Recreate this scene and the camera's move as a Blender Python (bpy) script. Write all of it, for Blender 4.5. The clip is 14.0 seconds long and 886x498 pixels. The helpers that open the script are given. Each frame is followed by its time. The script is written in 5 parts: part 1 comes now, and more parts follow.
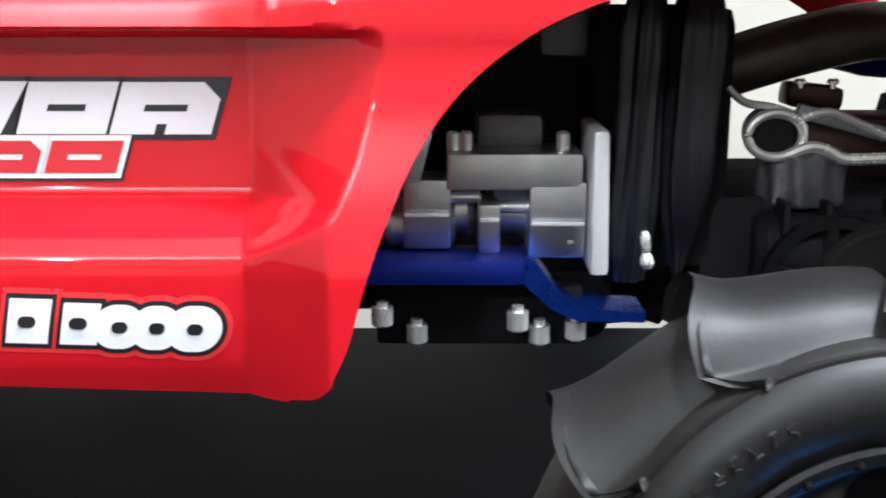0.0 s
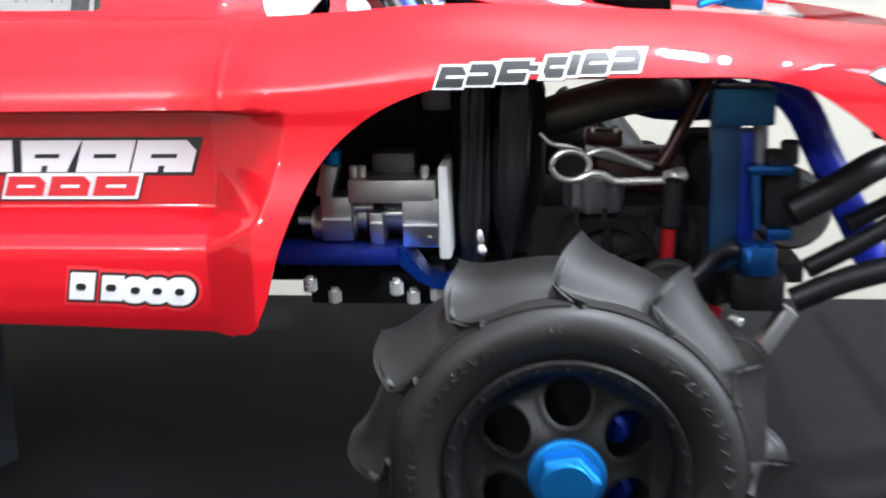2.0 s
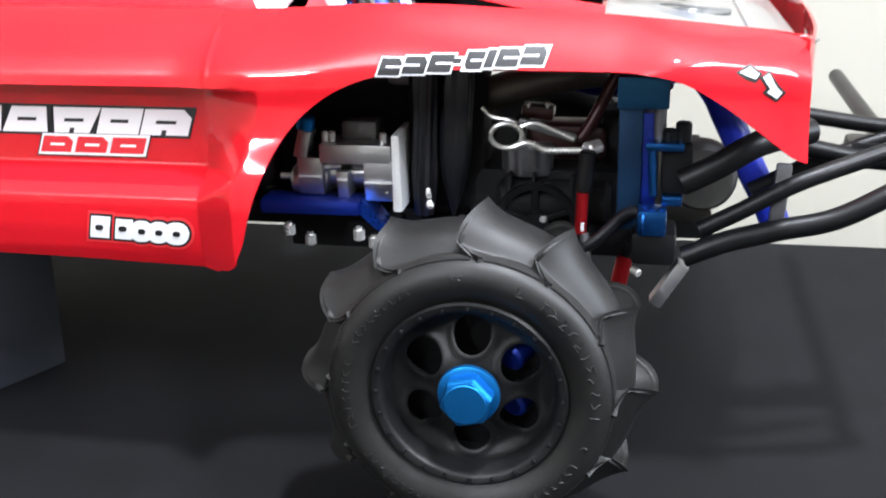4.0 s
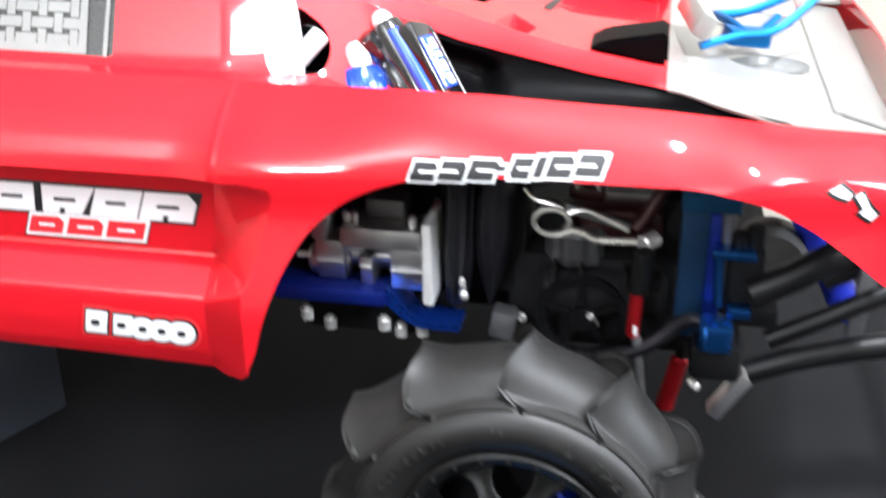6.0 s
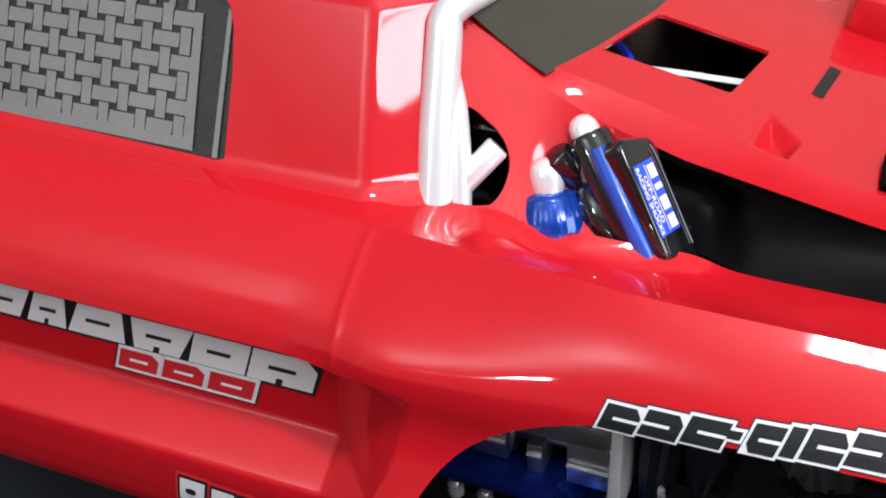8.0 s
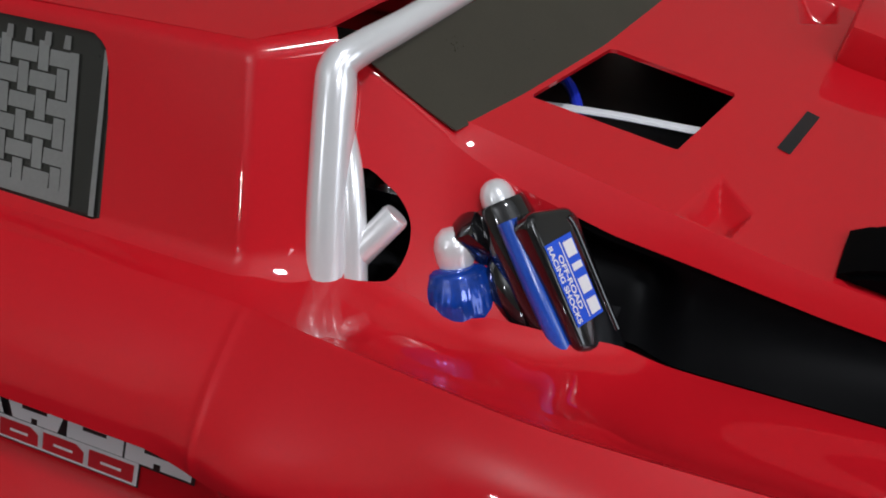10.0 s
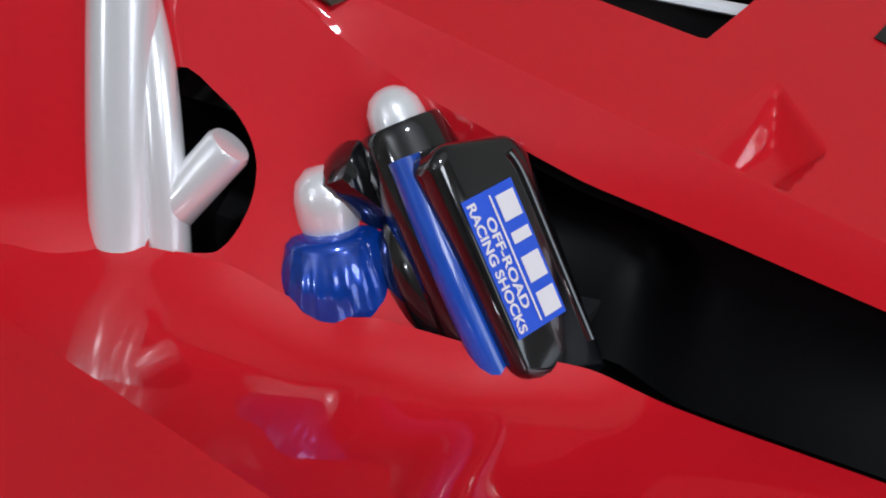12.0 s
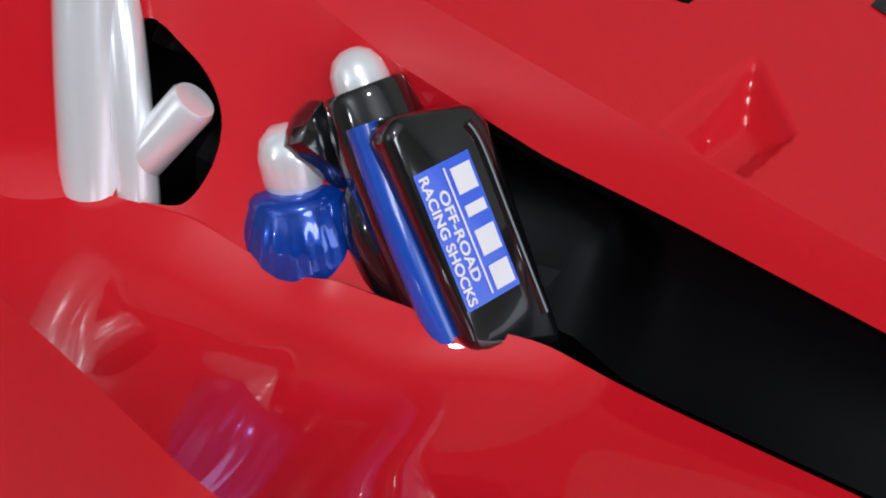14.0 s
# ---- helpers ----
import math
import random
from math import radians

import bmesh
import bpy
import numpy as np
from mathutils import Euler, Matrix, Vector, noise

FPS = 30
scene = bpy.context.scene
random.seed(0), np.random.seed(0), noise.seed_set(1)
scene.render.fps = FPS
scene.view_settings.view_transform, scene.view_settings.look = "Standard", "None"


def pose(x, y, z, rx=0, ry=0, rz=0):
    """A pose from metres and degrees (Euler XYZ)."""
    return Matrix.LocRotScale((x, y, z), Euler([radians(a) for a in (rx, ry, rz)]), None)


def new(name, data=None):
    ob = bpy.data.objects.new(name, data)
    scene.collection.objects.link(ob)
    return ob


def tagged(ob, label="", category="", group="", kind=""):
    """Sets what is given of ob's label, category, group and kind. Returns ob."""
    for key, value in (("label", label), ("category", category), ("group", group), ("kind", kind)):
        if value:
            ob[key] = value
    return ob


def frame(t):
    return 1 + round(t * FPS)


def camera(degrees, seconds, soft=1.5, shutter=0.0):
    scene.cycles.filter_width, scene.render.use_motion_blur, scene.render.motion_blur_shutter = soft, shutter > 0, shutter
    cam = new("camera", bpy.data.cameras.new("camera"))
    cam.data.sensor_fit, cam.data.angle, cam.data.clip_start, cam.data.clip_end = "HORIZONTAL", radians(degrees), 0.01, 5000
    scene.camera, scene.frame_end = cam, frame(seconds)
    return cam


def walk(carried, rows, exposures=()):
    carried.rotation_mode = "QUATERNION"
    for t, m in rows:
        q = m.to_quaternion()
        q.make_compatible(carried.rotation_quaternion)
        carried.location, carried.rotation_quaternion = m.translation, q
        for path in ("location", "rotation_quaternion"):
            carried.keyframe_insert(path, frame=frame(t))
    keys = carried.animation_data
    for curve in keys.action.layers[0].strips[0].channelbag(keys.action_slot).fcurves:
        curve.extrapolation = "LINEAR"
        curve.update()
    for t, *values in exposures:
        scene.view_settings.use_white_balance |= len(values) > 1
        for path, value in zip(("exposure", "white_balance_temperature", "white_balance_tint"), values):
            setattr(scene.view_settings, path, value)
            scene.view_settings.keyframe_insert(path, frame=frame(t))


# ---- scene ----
import functools

# seconds, stops and white balance along the walk
EXPOSURES = [(0, 1.56, 6200, 12), (1, 1.58, 6200, 12), (3.2, 1.56, 6200, 12), (5.5, 1.84, 6380, 12), (6.5, 1.5, 6380, 12), (7.2, 0.8, 6380, 12), (9.3, -0.68, 6380, 12), (10.2, -0.94, 6380, 12), (12, -0.84, 6200, 12), (14, -0.7, 6200, 12)]
cam = camera(43.0, 14.0, soft=1.8, shutter=0.6)
# seconds, place in metres, turn in degrees
PATH = [
    (0.0, -0.0767, -0.2353, 0.1618, 76.55, 0.01, 0.02),
    (0.5, -0.0636, -0.2424, 0.1620, 77.43, -0.17, -0.05),
    (1.0, -0.0445, -0.2476, 0.1651, 78.54, -0.00, 0.42),
    (1.5, -0.0219, -0.2926, 0.1766, 77.19, 1.16, 3.74),
    (2.0, -0.0044, -0.3648, 0.2002, 75.19, 1.27, 5.41),
    (2.5, 0.0264, -0.4378, 0.2196, 74.17, 1.21, 6.05),
    (3.0, 0.0399, -0.4386, 0.2238, 72.89, 1.79, 8.30),
    (3.2, 0.0454, -0.4420, 0.2267, 73.49, 0.68, 8.10),
    (5.5, 0.0654, -0.3720, 0.2702, 64.72, 3.73, 13.56),
    (6.0, 0.0373, -0.3510, 0.2973, 64.44, 0.50, 11.12),
    (6.5, 0.0142, -0.2995, 0.3094, 62.65, 0.02, 13.53),
    (7.0, 0.0019, -0.2580, 0.3223, 60.89, 0.74, 16.42),
    (7.2, -0.0046, -0.2460, 0.3341, 59.91, 0.79, 17.52),
    (9.3, 0.0187, -0.1614, 0.3416, 52.85, 2.73, 25.73),
    (9.5, 0.0195, -0.1540, 0.3465, 52.91, 2.50, 25.49),
    (10.0, 0.0250, -0.1445, 0.3419, 53.45, 2.85, 25.84),
    (10.5, 0.0263, -0.1332, 0.3337, 53.37, 2.86, 26.41),
    (11.0, 0.0233, -0.0952, 0.3207, 51.02, 3.76, 27.36),
    (11.5, 0.0236, -0.0681, 0.3029, 50.73, 4.67, 29.00),
    (12.0, 0.0111, -0.0512, 0.2822, 48.98, 4.70, 29.41),
    (12.5, 0.0149, -0.0474, 0.2887, 46.56, 4.68, 29.61),
    (13.0, 0.0135, -0.0419, 0.2890, 44.13, 3.92, 29.80),
    (13.5, 0.0172, -0.0347, 0.2837, 44.00, 5.34, 31.29),
    (14.0, 0.0204, -0.0339, 0.2907, 42.67, 5.44, 33.74),
]
walk(cam, [(t, pose(*row)) for t, *row in PATH], EXPOSURES)

# ---- world and lights ----
world = bpy.data.worlds.new("room_dark")
world.use_nodes = True
world.node_tree.nodes["Background"].inputs[0].default_value = (0.9, 0.95, 1.0, 1)
world.node_tree.nodes["Background"].inputs[1].default_value = 0.15
scene.world = world


def strip_lamp(x, y, z, length, width, watts, up=False, across=False):
    """One fluorescent tube along y, or along x, shining down; up: added ceiling fill."""
    d = bpy.data.lights.new("ceiling_lamp_light", "AREA")
    d.shape, d.size, d.size_y, d.energy, d.color = "RECTANGLE", width, length, watts, (0.91, 0.95, 1.0)
    ob = new("ceiling_lamp_light", d)
    ob.matrix_world = pose(x, y, z, 180 if up else 0, 0, 90 if across else 0)


for fx, fy, power, long, tube, across in ((0.28, -0.26, 0.7, 0.085, 0.05, True), (1.22, -0.80, 1.2, 0.75, 0.22, False), (-1.1, -2.5, 0.95, 0.26, 0.022, False)):
    for gap in ((0.002 if across else 0.012) / 2 + tube / 2, (-0.002 if across else -0.012) / 2 - tube / 2):
        strip_lamp(fx + (0 if across else gap), fy + (gap if across else 0), 1.36, long, tube, 8.0 * power, across=across)
    # upward fill added to brighten the ceiling, strongest at the front
    strip_lamp(fx, fy, 1.38, long, 0.14, 12.0 * power * (3.6 if fx < 0 else 1), up=True, across=across)


# daylight through the window in the right-hand wall
d = bpy.data.lights.new("window_daylight", "AREA")
d.shape, d.size, d.size_y, d.energy, d.color = "RECTANGLE", 1.0, 1.4, 24.0, (0.84, 0.92, 1.0)
new("window_daylight", d).matrix_world = pose(2.43, -0.27, 1.05, 0, 90, 0)


# ---- materials ----
def material(name, colour, rough=0.5, metal=0.0, coat=0.0, coat_rough=0.03, spec=0.5, vary=0.15, scale=60.0, grain=900.0,
             bump=0.0, bump_scale=1500.0, rough_vary=0.1, sheen=0.0):
    """A surface with a coarse and a fine variation of colour and gloss, at metre scale, and fine relief."""
    m = bpy.data.materials.new(name)
    m.use_nodes = True
    nt = m.node_tree
    b = nt.nodes["Principled BSDF"]
    tc = nt.nodes.new("ShaderNodeTexCoord")

    def tex(s, detail):
        n = nt.nodes.new("ShaderNodeTexNoise")
        n.inputs["Scale"].default_value, n.inputs["Detail"].default_value = s, detail
        nt.links.new(tc.outputs["Object"], n.inputs["Vector"])
        return n

    coarse, fine = tex(scale, 3), tex(grain, 2)
    mix = nt.nodes.new("ShaderNodeMath")
    mix.operation = "MULTIPLY_ADD"
    mix.inputs[1].default_value = 0.35
    nt.links.new(fine.outputs["Fac"], mix.inputs[0])
    scaled = nt.nodes.new("ShaderNodeMath")
    scaled.operation = "MULTIPLY"
    scaled.inputs[1].default_value = 0.65
    nt.links.new(coarse.outputs["Fac"], scaled.inputs[0])
    nt.links.new(scaled.outputs[0], mix.inputs[2])
    ramp = nt.nodes.new("ShaderNodeValToRGB")
    ramp.color_ramp.elements[0].position, ramp.color_ramp.elements[1].position = 0.32, 0.68
    ramp.color_ramp.elements[0].color = (*[c * (1 - vary) for c in colour], 1)
    ramp.color_ramp.elements[1].color = (*[min(1, c * (1 + vary)) for c in colour], 1)
    nt.links.new(mix.outputs[0], ramp.inputs["Fac"])
    nt.links.new(ramp.outputs["Color"], b.inputs["Base Color"])
    rr = nt.nodes.new("ShaderNodeMapRange")
    rr.inputs["To Min"].default_value, rr.inputs["To Max"].default_value = max(0.01, rough * (1 - rough_vary)), min(1, rough * (1 + rough_vary))
    rr.inputs["From Min"].default_value, rr.inputs["From Max"].default_value = 0.3, 0.7
    nt.links.new(mix.outputs[0], rr.inputs["Value"])
    nt.links.new(rr.outputs["Result"], b.inputs["Roughness"])
    b.inputs["Metallic"].default_value = metal
    b.inputs["Specular IOR Level"].default_value = spec
    b.inputs["Coat Weight"].default_value, b.inputs["Coat Roughness"].default_value = coat, coat_rough
    b.inputs["Coat IOR"].default_value = 1.5
    b.inputs["Sheen Weight"].default_value = sheen
    if bump:
        bt = tex(bump_scale, 4)
        bn = nt.nodes.new("ShaderNodeBump")
        bn.inputs["Strength"].default_value, bn.inputs["Distance"].default_value = bump, 0.0004
        nt.links.new(bt.outputs["Fac"], bn.inputs["Height"])
        nt.links.new(bn.outputs["Normal"], b.inputs["Normal"])
    return m


RED = material("red_painted_shell", (0.6, 0.0075, 0.0155), rough=0.5, coat=1.0, coat_rough=0.035, spec=0.08, vary=0.04, scale=14, rough_vary=0.2)
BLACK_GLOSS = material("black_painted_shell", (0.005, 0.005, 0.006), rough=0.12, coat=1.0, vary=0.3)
BLACK_SATIN = material("black_bed_paint", (0.0016, 0.0016, 0.0019), rough=0.4, spec=0.035, vary=0.3)
SILVER = material("silver_painted_shell", (0.88, 0.88, 0.89), rough=0.22, metal=0.38, coat=0.5, vary=0.02, scale=60, bump=0.004, bump_scale=1800, rough_vary=0.04)
PEARL = material("pearl_painted_shell", (0.24, 0.235, 0.22), rough=0.32, coat=0.5, vary=0.06)
BLUE_PAINT = material("blue_painted_shell", (0.003, 0.052, 0.38), rough=0.2, metal=0.35, coat=1.0, coat_rough=0.03, spec=0.3, vary=0.3, scale=160)
BLUE_SHAFT = material("bright_blue_painted_shell", (0.005, 0.072, 0.46), rough=0.3, coat=0.9, coat_rough=0.08, vary=0.15)
WHITE_INK = material("white_decal", (0.82, 0.82, 0.84), rough=0.45, coat=0.0, vary=0.02)
BLACK_INK = material("black_decal", (0.012, 0.012, 0.013), rough=0.45, coat=0.0, vary=0.05)
RED_INK = material("red_decal", (0.62, 0.02, 0.03), rough=0.45, coat=0.0, vary=0.05)
HALO_INK = material("bright_red_decal", (0.75, 0.03, 0.035), rough=0.45, coat=0.0, vary=0.03)
BLUE_INK = material("blue_decal", (0.02, 0.10, 0.72), rough=0.25, coat=0.3, vary=0.05)
OLIVE = material("smoked_window", (0.040, 0.035, 0.024), rough=0.3, coat=0.5, vary=0.1)
RUBBER = material("tyre_rubber", (0.013, 0.0125, 0.012), rough=0.45, vary=0.3, scale=40, grain=500, bump=0.1, bump_scale=900, spec=0.33)
DUSTY_BLACK = material("dusty_black_plastic", (0.0065, 0.0065, 0.0073), rough=0.7, spec=0.18, vary=0.5, scale=90, bump=0.3)
PIPE = material("heat_browned_metal", (0.10, 0.087, 0.074), rough=0.42, metal=0.5, vary=0.3, scale=70, bump=0.1)
PALE_PLASTIC = material("pale_grey_plastic", (0.17, 0.165, 0.155), rough=0.5, vary=0.15)
PLASTIC = material("black_nylon", (0.0055, 0.0055, 0.006), rough=0.36, spec=0.25, vary=0.25, bump=0.15)
RIM_PLASTIC = material("satin_black_wheel", (0.008, 0.008, 0.0083), rough=0.38, spec=0.3, vary=0.3, bump=0.2)
ALU = material("machined_aluminium", (0.68, 0.68, 0.70), rough=0.4, metal=1.0, vary=0.05, scale=120)
STEEL = material("bright_steel", (0.85, 0.84, 0.82), rough=0.26, metal=0.7, vary=0.1)
GREY_METAL = material("cast_metal", (0.18, 0.18, 0.19), rough=0.45, metal=0.8, vary=0.25, bump=0.4)
BLUE_ANO = material("blue_anodised", (0.015, 0.10, 0.34), rough=0.26, metal=0.9, vary=0.12)
BLUE_ANO_DARK = material("dark_blue_anodised", (0.008, 0.025, 0.26), rough=0.3, metal=0.6, vary=0.2)
BLUE_WING = material("blue_anodised_sheet", (0.01, 0.06, 0.42), rough=0.28, metal=0.8, vary=0.15)
BRIGHT_ALU = material("bright_bead_blasted_aluminium", (0.86, 0.86, 0.87), rough=0.45, metal=0.35, vary=0.08, grain=700, bump=0.2)
BOOT = material("creased_boot_rubber", (0.011, 0.011, 0.015), rough=0.33, spec=0.5, vary=0.4, scale=70, bump=0.2)
TEAL_DARK = material("dark_steel_blue_anodised", (0.012, 0.045, 0.11), rough=0.4, metal=0.6, vary=0.2)
TEAL_ANO = material("steel_blue_anodised", (0.02, 0.10, 0.22), rough=0.35, metal=0.8, vary=0.15)
NUT_BLUE = material("bright_blue_anodised", (0.01, 0.17, 0.48), rough=0.42, metal=0.85, vary=0.1)
BLUE_TUBE = material("blue_silicone", (0.02, 0.04, 0.55), rough=0.35, vary=0.12)
RED_ANO = material("red_anodised", (0.42, 0.01, 0.015), rough=0.3, metal=0.6, vary=0.15)
DARK_RED = material("dark_red_part", (0.04, 0.008, 0.009), rough=0.35, metal=0.3, vary=0.3)
CARPET = material("black_table_cloth", (0.0054, 0.0054, 0.0064), rough=0.9, vary=0.4, scale=25, grain=1500, bump=0.35, bump_scale=1800, spec=0.15)
CREAM = material("cream_wall_paint", (0.43, 0.41, 0.35), rough=0.8, vary=0.03, scale=3, bump=0.1, bump_scale=300)
WHITE_CEIL = material("white_ceiling_paint", (0.8, 0.8, 0.78), rough=0.9, vary=0.02, scale=3)
BOX_GREY = material("grey_card_box", (0.023, 0.027, 0.037), rough=0.7, vary=0.12, scale=20)
NET_GREY = material("grey_net_print", (0.20, 0.20, 0.19), rough=0.35, coat=0.5, vary=0.1)
WINDOW_DARK = material("window_print_dark", (0.022, 0.022, 0.019), rough=0.25, coat=0.35, vary=0.3, scale=30)


# ---- mesh helpers, all in millimetres ----
def finish(name, bm, mat, parent=None, label="", smooth=35):
    bm.transform(Matrix.Scale(0.001, 4))
    me = bpy.data.meshes.new(name)
    bm.to_mesh(me)
    bm.free()
    me.materials.append(mat)
    if smooth:
        me.shade_smooth()
        me.set_sharp_from_angle(angle=radians(smooth))
    ob = new(name, me)
    if parent is not None:
        ob.parent = parent
    if label:
        tagged(ob, label=label)
    return ob


def part(name, bm, mat, parent, label="", smooth=35):
    return finish(name, bm, mat, parent, label, smooth)


def add_box(bm, c, size, turn=None, bevel=0.0, seg=2):
    made = bmesh.ops.create_cube(bm, size=1.0)["verts"]
    m = Matrix.Translation(c) @ (turn or Matrix()) @ Matrix.Diagonal((*size, 1))
    bmesh.ops.transform(bm, matrix=m, verts=made)
    if bevel:
        edges = list({e for v in made for e in v.link_edges})
        bmesh.ops.bevel(bm, geom=edges, offset=bevel, segments=seg, affect="EDGES", profile=0.6 if seg == 2 else 0.5)
    return bm


def turn(rx=0, ry=0, rz=0):
    return Euler([radians(a) for a in (rx, ry, rz)]).to_matrix().to_4x4()


def along(p0, p1):
    d = Vector(p1) - Vector(p0)
    return Matrix.Translation(p0) @ d.to_track_quat("Z", "Y").to_matrix().to_4x4(), d.length


def lathe(bm, profile, m, seg=32, close=True):
    """Turns (radius, height) pairs round the z axis of m."""
    rings = []
    for r, h in profile:
        if r < 1e-6:
            rings.append([bm.verts.new(m @ Vector((0, 0, h)))])
        else:
            rings.append([bm.verts.new(m @ Vector((r * math.cos(a), r * math.sin(a), h))) for a in (2 * math.pi * k / seg for k in range(seg))])
    for a, b in zip(rings, rings[1:]):
        for k in range(seg):
            j = (k + 1) % seg
            if len(a) == 1 and len(b) == 1:
                continue
            if len(a) == 1:
                bm.faces.new((a[0], b[k], b[j]))
            elif len(b) == 1:
                bm.faces.new((a[k], a[j], b[0]))
            else:
                bm.faces.new((a[k], a[j], b[j], b[k]))
    bmesh.ops.recalc_face_normals(bm, faces=bm.faces[:])
    return bm


def add_rod(bm, p0, p1, r, seg=16, bevel=0.12):
    m, n = along(p0, p1)
    b = min(r * bevel * 2, n / 3)
    return lathe(bm, [(0, 0), (r - b, 0), (r, b), (r, n - b), (r - b, n), (0, n)], m, seg)


def smooth_path(pts, n=8):
    pts = [Vector(p) for p in pts]
    out = []
    for i in range(len(pts) - 1):
        a, b, c, d = pts[max(i - 1, 0)], pts[i], pts[i + 1], pts[min(i + 2, len(pts) - 1)]
        for k in range(n):
            s = k / n
            out.append(0.5 * ((2 * b) + (c - a) * s + (2 * a - 5 * b + 4 * c - d) * s * s + (3 * b - a - 3 * c + d) * s ** 3))
    return out + [pts[-1]]


def add_tube(bm, pts, r, seg=12, n=8, flat=1.0):
    """A bent round bar; r is its radius, or one radius for each of the points."""
    path = smooth_path(pts, n)
    rs = [r] * len(path) if isinstance(r, (int, float)) else list(np.interp(np.arange(len(path)) / n, range(len(pts)), r))
    rings, up = [], Vector((0, 0, 1))
    for i, p in enumerate(path):
        d = (path[min(i + 1, len(path) - 1)] - path[max(i - 1, 0)]).normalized()
        s = d.cross(up)
        s = s.normalized() if s.length > 1e-3 else Vector((1, 0, 0))
        u = s.cross(d)
        rings.append([bm.verts.new(p + (s * math.cos(a) + u * math.sin(a) * flat) * rs[i]) for a in (2 * math.pi * k / seg for k in range(seg))])
    for a, b in zip(rings, rings[1:]):
        for k in range(seg):
            bm.faces.new((a[k], a[(k + 1) % seg], b[(k + 1) % seg], b[k]))
    bm.faces.new(rings[0][::-1]), bm.faces.new(rings[-1])
    bmesh.ops.recalc_face_normals(bm, faces=bm.faces[:])
    return bm


def lerp(table, x):
    """Piecewise linear with eased corners."""
    return float(np.interp(x, [p[0] for p in table], [p[1] for p in table]))


def curve(table, soft):
    """A smooth function through the table's corners, rounded over soft."""
    xs = np.linspace(table[0][0] - 4 * soft, table[-1][0] + 4 * soft, 1200)
    ys = np.interp(xs, [p[0] for p in table], [p[1] for p in table])
    n = max(3, int(soft / (xs[1] - xs[0])) | 1)
    k = np.hanning(n + 2)[1:-1]
    ys = np.convolve(np.pad(ys, n // 2, mode="edge"), k / k.sum(), mode="valid")
    return lambda x: float(np.interp(x, xs, ys))


def ease(a, b, x):
    s = min(1.0, max(0.0, (x - a) / (b - a)))
    return s * s * (3 - 2 * s)


def thicken(bm, thick):
    """Gives a sheet an inner face, thick millimetres behind it, and closes its rims."""
    bm.normal_update()
    faces, rims = bm.faces[:], [(e.verts[0], e.verts[1], e.link_loops[0]) for e in bm.edges if len(e.link_faces) == 1]
    inner = {v: bm.verts.new(v.co - v.normal * thick) for v in bm.verts[:]}
    for f in faces:
        bm.faces.new([inner[v] for v in reversed(f.verts[:])])
    for a, b, loop in rims:
        if loop.vert is not a:
            a, b = b, a
        bm.faces.new((b, a, inner[a], inner[b]))
    return bm


def sheet(us, vs, place, inside=None, thick=1.2, into=None):
    """A shell over the grid us x vs; inside(u, v) < 0 is kept and the rim is drawn onto its zero line."""
    bm = bmesh.new()
    verts, sign = {}, {}

    def value(u, v):
        return inside(u, v) if inside else -1.0

    for i, u in enumerate(us):
        for j, v in enumerate(vs):
            sign[i, j] = value(u, v)
    step = 0.02

    def vert(i, j):
        if (i, j) not in verts:
            u, v = us[i], vs[j]
            if sign[i, j] > 0:
                for _ in range(5):
                    d = value(u, v)
                    gu, gv = (value(u + step, v) - value(u - step, v)) / (2 * step), (value(u, v + step) - value(u, v - step)) / (2 * step)
                    g = gu * gu + gv * gv + 1e-9
                    lim = min(1.0, 4.0 / (abs(d) / math.sqrt(g) + 1e-9))
                    u, v = u - d * gu / g * lim, v - d * gv / g * lim
            verts[i, j] = bm.verts.new(place(u, v))
        return verts[i, j]

    for i in range(len(us) - 1):
        for j in range(len(vs) - 1):
            cell = ((i, j), (i + 1, j), (i + 1, j + 1), (i, j + 1))
            if any(sign[c] <= 0 for c in cell):
                try:
                    bm.faces.new([vert(*c) for c in cell])
                except ValueError:
                    pass
    bmesh.ops.dissolve_degenerate(bm, dist=0.01, edges=bm.edges[:])
    bmesh.ops.recalc_face_normals(bm, faces=bm.faces[:])
    if into is not None and bm.faces:
        total = sum((f.normal * f.calc_area() for f in bm.faces), Vector())
        if total.dot(Vector(into)) < 0:
            bmesh.ops.reverse_faces(bm, faces=bm.faces[:])
    if thick:
        thicken(bm, thick)
    return bm


def join(bms):
    out = bmesh.new()
    for b in bms:
        me = bpy.data.meshes.new("tmp")
        b.to_mesh(me)
        b.free()
        out.from_mesh(me)
        bpy.data.meshes.remove(me)
    return out


def mirrored(bm, about):
    b = bm.copy()
    bmesh.ops.transform(b, matrix=Matrix.Translation((0, 2 * about, 0)) @ Matrix.Diagonal((1, -1, 1, 1)), verts=b.verts[:])
    bmesh.ops.reverse_faces(b, faces=b.faces[:])
    return b


def mirrored_copy(make):
    b = make()
    return mirrored(b, MID)


def steps(a, b, d):
    n = max(1, round((b - a) / d))
    return [a + (b - a) * k / n for k in range(n + 1)]

# ---- the setting ----
MID = 138.0          # the truck's middle, in y
TABLE = -15.0         # the table's top


